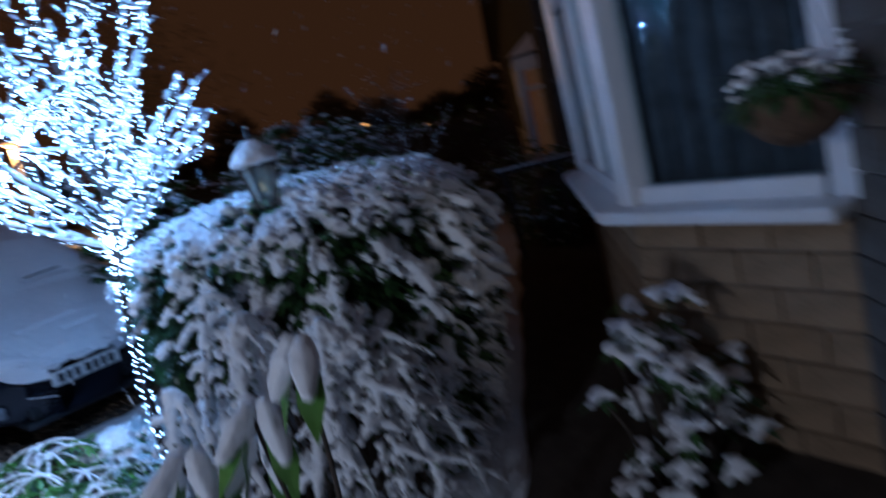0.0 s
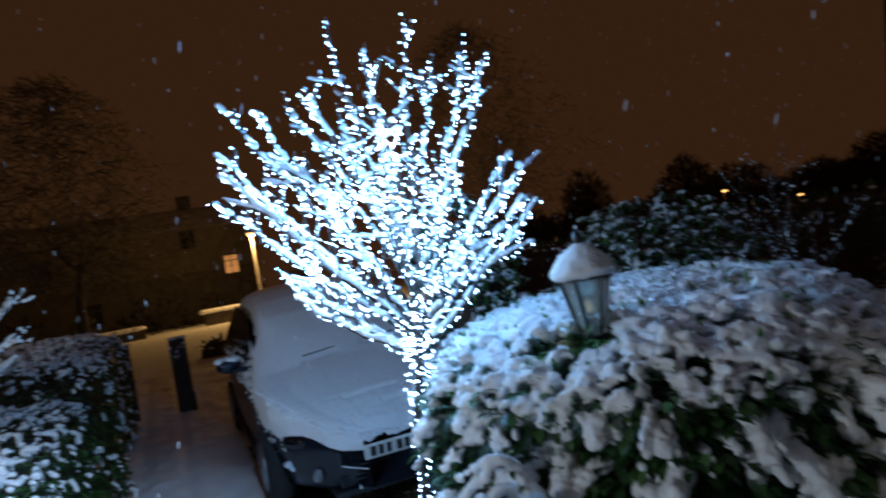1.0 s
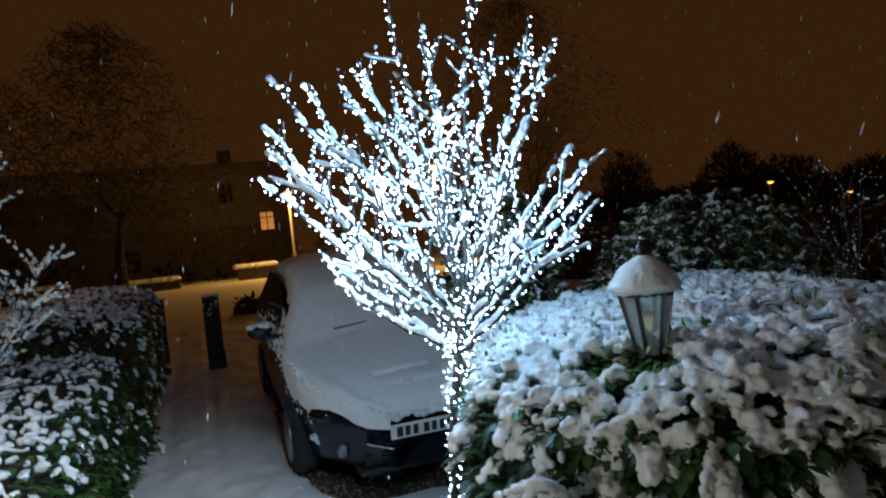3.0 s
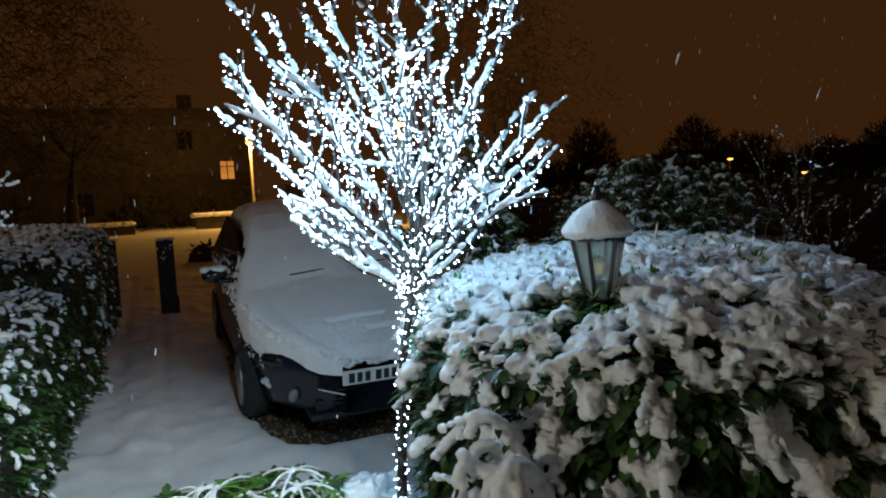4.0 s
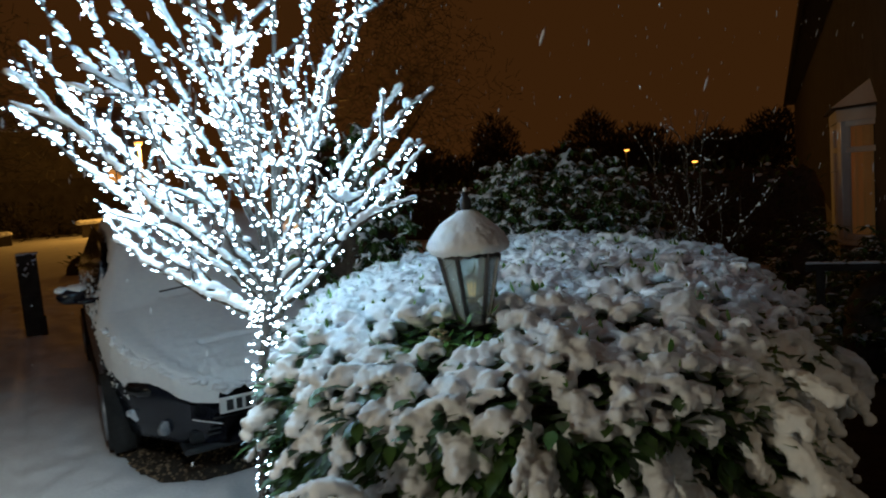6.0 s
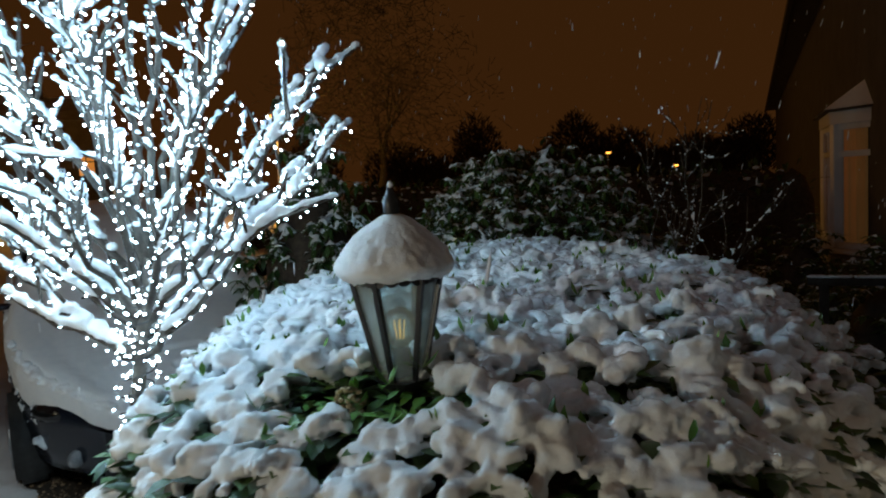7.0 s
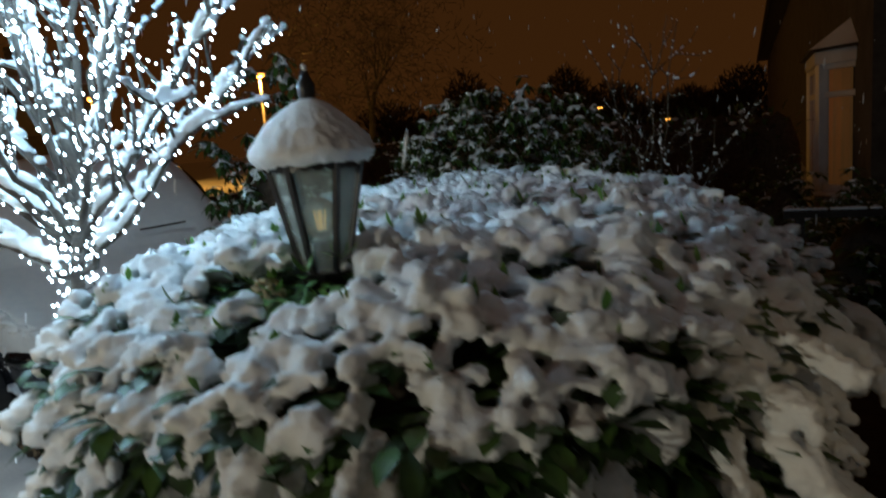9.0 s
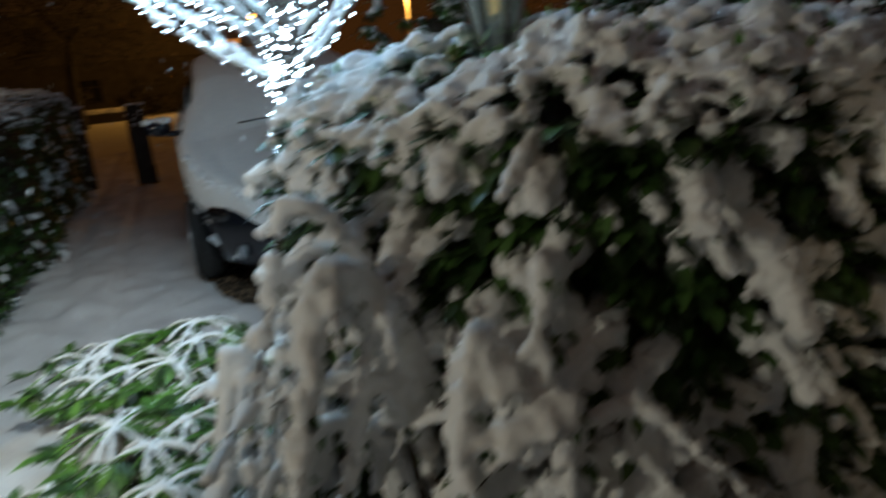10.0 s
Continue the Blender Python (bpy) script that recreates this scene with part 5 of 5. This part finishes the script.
def bay(corners, depth, sill, head, room, label, number, near):
    """Bay of glazed panels over a stone base; corners run from the near wall end round to the far one."""
    t = thing("window_%d" % number, label, "bay window", kind="structure")
    pts = [Vector((x, y, 0)) for x, y in corners]
    up = Vector((0, 0, 1))
    hh, th = head - sill, 0.075
    tz = sill + hh * 0.76
    for a, b in zip(pts, pts[1:]):
        along = (b - a).normalized()
        out = Vector((-along.y, along.x, 0))
        if out.x > 0:
            out = -out
        ln = (b - a).length
        m = Matrix((along, up.cross(along), up)).transposed().to_4x4()
        mid = (a + b) / 2
        boxed("base_wall", mid - out * 0.12 + up * (sill / 2 - 0.03), (ln - 0.1, 0.16, sill - 0.06), MORTAR, t, bevel=0, m=m)
        if near:
            brick_wall(t, a - out * 0.035, along, out, ln, 0.0, sill - 0.06, 0.30, 0.145, STONE)
        boxed("window_sill", mid + out * 0.03 + up * (sill - 0.03 + rng.uniform(0, .002)), (ln + 0.05, 0.2, 0.055), UPVC, t, "white painted sill", 0.012, m)
        bm = bmesh.new()
        for z in (sill + th / 2, head - th / 2, tz):
            box(bm, mid - out * 0.05 + up * z, (ln - 0.14, 0.08, th), m, 0.006)
        n = max(1, round(ln / 0.75))
        for k in range(1, n):
            box(bm, a.lerp(b, k / n) - out * 0.05 + up * (sill + hh / 2), (0.09, 0.078, hh - 0.01), m, 0.006)
        part("window_frame", bm, UPVC, t)
        for k in range(n):
            c = a.lerp(b, (k + 0.5) / n) - out * 0.05
            for z0_, z1_ in ((sill + th, tz - th / 2), (tz + th / 2, head - th)):
                boxed("pane", c + up * (z0_ + z1_) / 2, (ln / n - 0.1, 0.012, z1_ - z0_), PANE, t, bevel=0, m=m)
        kk = max(24, int(ln * 70))
        verts, faces = [], []
        for k in range(kk + 1):
            d = 0.05 * math.sin(k * 0.62) + 0.014 * math.sin(k * 1.7)
            p = a.lerp(b, 0.04 + 0.92 * k / kk) - out * (0.17 + d)
            verts += [p + up * (sill + 0.01), p + up * (head - 0.01)]
        for k in range(kk):
            faces.append((2 * k, 2 * k + 2, 2 * k + 3, 2 * k + 1))
        c = raw("curtain", verts, faces, room, t, "curtain hanging in folds behind the glass")
        so = c.modifiers.new("thick", "SOLIDIFY")
        so.thickness = 0.004
    for p in pts:
        b = bmesh.new()
        cen = sum(pts, Vector()) / len(pts)
        q = p + (Vector((corners[0][0] + 0.2, p.y, 0)) - p).normalized() * 0.055
        box(b, q + up * (sill + hh / 2), (0.13, 0.13, hh), pose(0, 0, 0, 0, 0, 20), 0.012)
        part("corner_post", b, UPVC, t)
    # fascia, slate roof and its snow
    wall = corners[0][0]
    def plate(grow, z0_, z1_, mat, name, lab, peak=None):
        b = bmesh.new()
        cen = Vector((wall, sum(p.y for p in pts) / len(pts), 0))
        low, high = [], []
        for p in pts:
            d = p - cen
            e = d + d.normalized() * grow
            e.x = min(e.x, 0.0)
            low.append(b.verts.new(cen + e + up * z0_))
            k = 0.3 if peak else 1.0
            high.append(b.verts.new(cen + Vector((e.x * (0.04 if peak else 1), e.y * (0.7 if peak else 1), 0)) + up * z1_))
        n = len(low)
        for i in range(n):
            b.faces.new((low[i], low[(i + 1) % n], high[(i + 1) % n], high[i]))
        b.faces.new(low[::-1])
        b.faces.new(high)
        bmesh.ops.recalc_face_normals(b, faces=b.faces[:])
        return part(name, b, mat, t, lab)
    plate(0.06, head, head + 0.16, UPVC, "fascia", "white fascia board")
    plate(0.20, head + 0.16, head + 0.62, SLATE, "roof", "slate bay roof", True)
    s = plate(0.19, head + 0.19, head + 0.66, SNOW, "snow", "snow on the bay roof", True)


def build_houses():
    # own house: wall along x = 1.12, with the bay
    w = boxed("wall_east", (1.62, 2.9, 2.7), (0.94, 9.0, 5.4), ROUGHCAST, None, bevel=0)
    tagged(w, "grey roughcast house wall beside the garden", "wall", kind="structure")
    brick_wall(w, (1.15, 2.2, 0.0), Vector((0, -1, 0)), Vector((-1, 0, 0)), 2.2, 0.0, 1.9, 0.30, 0.145, DARK_STONE)
    bay(((1.12, 2.16), (0.52, 2.90), (0.50, 4.7), (1.12, 5.4)), 0.6, 1.07, 2.50, CURTAIN, "white-framed canted bay window over a buff stone base", 1, True)
    w = boxed("wall_south", (-1.5, -3.0, 2.7), (5.3, 0.6, 5.4), ROUGHCAST, None, bevel=0)
    tagged(w, "grey roughcast house wall with the porch lamp", "wall", kind="structure")
    lt = thing("wall_lamp", "warm porch lamp on the house wall", "wall lamp", at=(-3.0, -2.7, 2.3))
    boxed("bracket", (0, 0.03, 0), (0.1, 0.06, 0.16), BLACK_METAL, lt)
    g = Lumps()
    g.add(Vector((0, 0.14, 0.0)), 0.07, 0.07, 0.09)
    g.done("globe", 0, glowing("porch_globe", (1.0, 0.55, 0.2), 6.0), lt, "glowing globe", melt=False, base=(BALL_V, BALL_F))
    point_lamp("porch_light", (-3.0, -2.44, 2.25), 185.0, (1.0, 0.80, 0.55), 0.07)
    # added lamp with no known source: fills in light on the drive
    fl = thing("floodlight", "added lamp, out of view, that fills in light on the drive", "floodlight", at=(1.15, 0.5, 3.75))
    boxed("housing", (-0.06, 0, 0), (0.12, 0.2, 0.14), BLACK_METAL, fl)
    data = bpy.data.lights.new("drive_fill_beam", "SPOT")
    data.energy, data.color, data.shadow_soft_size, data.spot_size, data.spot_blend = 860.0, (1.0, 0.90, 0.76), 0.06, radians(32), 1.0
    new("drive_fill_beam", data).matrix_world = look((1.02, 0.5, 3.7), (-3.95, 2.6, 0.0))
    # added spot, out of view: puts a warm rim on the hedge's right edge
    dl = thing("hedge_fill_light", "added warm spot, out of view, that fills in the hedge's right edge", "wall lamp", at=(1.15, 1.45, 2.25))
    boxed("housing", (-0.05, 0, 0), (0.1, 0.1, 0.14), BLACK_METAL, dl)
    data = bpy.data.lights.new("hedge_fill_beam", "SPOT")
    data.energy, data.color, data.shadow_soft_size, data.spot_size, data.spot_blend = 13.0, (1.0, 0.64, 0.30), 0.05, radians(27), 0.9
    new("hedge_fill_beam", data).matrix_world = look((1.03, 1.45, 2.22), (-0.25, 3.15, 0.85))
    # neighbour
    n = thing("house", "dark neighbouring house with a gabled roof seen along the gardens", "house")
    boxed("wall", (3.45, 31.0, 2.3), (6.4, 41.0, 5.6), FAR_STONE, n, bevel=0, m=pose(0, 0, 0, 0, 0, 1.3))
    b = bmesh.new()
    pts = [(0.16, 10.2, 5.0), (7.6, 10.2, 5.0), (6.6, 51.8, 5.0), (-0.80, 51.8, 5.0), (4.0, 10.2, 8.2), (3.0, 51.8, 8.2)]
    vs = [b.verts.new(p) for p in pts]
    for f in ((3, 0, 4, 5), (1, 2, 5, 4), (0, 1, 4), (2, 3, 5), (0, 3, 2, 1)):
        b.faces.new([vs[i] for i in f])
    part("roof", b, SLATE, n, "dark slate roof")
    boxed("gutter", (-0.35, 31.0, 4.95), (0.12, 41.6, 0.1), BLACK_PLASTIC, n, bevel=0.02, m=pose(0, 0, 0, 0, 0, 1.3))
    bay(((0.85, 11.5), (0.30, 12.1), (0.28, 13.8), (0.85, 14.4)), 0.55, 0.60, 2.22, LIT_ROOM, "white-framed bay window of the neighbouring house with warm light inside", 2, False)
    # shrubs and a low rail before the neighbour's bay
    for k, (x, y, r, h) in enumerate(((-0.15, 10.6, 0.55, 1.15), (0.45, 9.6, 0.6, 1.05), (0.75, 8.4, 0.6, 1.0), (0.1, 8.6, 0.4, 0.85), (0.35, 7.45, 0.5, 1.12))):
        whorl_shrub("garden_shrub", "dark shrub with thin snow in front of the neighbouring house", (x, y, -0.1), cloud(190, r, h, 80 + k, 0.25), 0.10, 80 + k, 0.75, 0.0, "neighbour's shrubs", stem=False, lump=0.8, voxel=0.016)
    rail = thing("garden_rail", "low dark garden rail with a line of snow", "fence", at=(0, 0, 0))
    boxed("top_rail", (0.45, 6.9, 0.98), (1.3, 0.06, 0.05), WOOD, rail)
    for k in range(3):
        boxed("post", (-0.1 + 0.55 * k, 6.9, 0.48), (0.06, 0.06, 0.96), WOOD, rail)
    s = Lumps()
    for k in range(60):
        s.add(Vector((between(-.2, 1.1), 6.9, 1.012)), 0.03, 0.025, 0.014)
    s.done("snow", 0.008, SNOW, rail)


build_houses()


def hanging_basket():
    c = Vector((0.92, 1.92, 1.46))
    t = thing("hanging_basket", "hanging basket of withered plants topped with snow", "hanging basket", at=c)
    v, f = [], []
    for i in range(12):
        a = i / 11 * math.pi / 2
        for j in range(28):
            w = 2 * math.pi * j / 28
            r = 0.155 * math.cos(a) * (1 + 0.04 * noise.noise(Vector((math.cos(w) * 4, math.sin(w) * 4, a * 3)))) + 0.002
            v.append((r * math.cos(w), r * math.sin(w), -0.155 * math.sin(a)))
    for i in range(11):
        for j in range(28):
            f.append((i * 28 + j, i * 28 + (j + 1) % 28, (i + 1) * 28 + (j + 1) % 28, (i + 1) * 28 + j))
    f.append(tuple(range(28)))
    raw("basket", v, f, BASKET, t, "brown coir basket")
    p, s = Pile(), Lumps()
    for k in range(220):
        a, r = between(0, 6.283), 0.15 * rng.random() ** 0.5
        at = Vector((r * math.cos(a), r * math.sin(a), between(-0.02, 0.07)))
        p.leaf(at, Vector((math.cos(a), math.sin(a), between(-.9, .6))), Vector((0, 0, 1)), between(0.05, 0.11), 0.025)
        if rng.random() < 0.4:
            s.add(at * 1.1 + Vector((0, 0, 0.03)), 0.02, 0.018, 0.013)
    p.done("withered_plants", LEAF, t)
    s.done("snow", 0.007, SNOW, t, "snow on the basket plants")
    for k in range(3):
        a = k * 2.094
        w = Pile()
        w.tube([Vector((0.15 * math.cos(a), 0.15 * math.sin(a), 0)), Vector((0, 0, 0.5))], [0.002, 0.002], 4)
        w.done("chain", BLACK_METAL, t)
    b = Pile()
    b.tube([Vector((0.21, 0.0, 0.35)), Vector((0.20, 0, 0.55)), Vector((0.0, 0, 0.56)), Vector((0, 0, 0.5))], [0.007, 0.007, 0.006, 0.004], 6)
    b.done("bracket", BLACK_METAL, t, "iron wall bracket")


hanging_basket()
whorl_shrub("rose_bush", "small leafy bush with snow clumps below the bay window", (0.50, 2.40, 0.0), cloud(60, 0.36, 0.85, 91, 0.1, 0.5), 0.085, 91, 0.5, 0.1, lump=2.1)

# faded flower heads and green leaves at the lantern's foot
fl = thing("flower_head", "faded hydrangea-like flower head by the lantern foot", "flower", at=(-1.10, 2.72, 1.40))
fb = Lumps()
for k in range(60):
    d = jitter(1).normalized()
    fb.add(d * 0.028 + Vector((0, 0, 0.02)), 0.007, 0.007, 0.005)
fb.done("petals", 0, FLOWER, fl, melt=False)


def boundary_hedge(x0, y0, x1, y1, h, seed, label):
    t = thing("boundary_hedge", label, "hedge", "far boundary hedges")
    r2 = random.Random(seed)
    a, b = Vector((x0, y0, 0)), Vector((x1, y1, 0))
    core = Lumps()
    p, s = Pile(), Lumps()
    n = int((b - a).length / 0.16)
    for k in range(n):
        c = a.lerp(b, k / n)
        hh = h * (1 + 0.10 * noise.noise(Vector((k * 0.13, seed, 0))))
        core.add(c + Vector((0, 0, hh * 0.48)), 0.32, 0.32, hh * 0.5)
        for q in range(26):
            d = Vector((r2.uniform(-1, 1), r2.uniform(-1, 1), r2.uniform(-.4, 1))).normalized()
            at = c + Vector((d.x * 0.4, d.y * 0.4, hh * (0.5 + 0.5 * max(d.z, r2.uniform(-.9, .9)))))
            p.leaf(at, d, Vector((0, 0, 1)), 0.16, 0.07)
            if d.z > 0.6 and r2.random() < 0.3:
                s.add(at, 0.06, 0.06, 0.03)
    core.done("twig_core", 0, TWIG, t, melt=False, base=(BALL_V, BALL_F))
    p.done("leaves", LEAF, t, "dark leaves")
    tagged(s.done("snow", 0, SNOW, t, "thin snow on the top", melt=False), kind="stuff")


boundary_hedge(-9.5, 15.5, 0.0, 12.9, 1.75, 5, "tall dark hedge across the end of the gardens")
boundary_hedge(-9.6, 15.5, -13.5, 10.0, 0.9, 6, "dark hedge along the pavement")


def falling_snow():
    r2 = random.Random(99)
    f = Lumps()
    n = 0
    while n < 1000:
        p = Vector((r2.uniform(-7, 1.0), r2.uniform(2.4, 12), r2.uniform(0.6, 6.5)))
        if p.x > -0.1 and p.y < 6:
            continue
        rr = r2.uniform(0.0022, 0.0042)
        d = Vector((r2.uniform(-.1, .35), r2.uniform(-.2, .2), 1)).normalized()
        f.add(p, rr, rr, rr * r2.uniform(3, 11), d.to_track_quat("Z", "Y").to_euler())
        n += 1
    tagged(f.done("falling_snow", 0, SNOW, None, melt=False), "sparse snowflakes falling through the night air", "snowflakes", kind="stuff")


falling_snow()
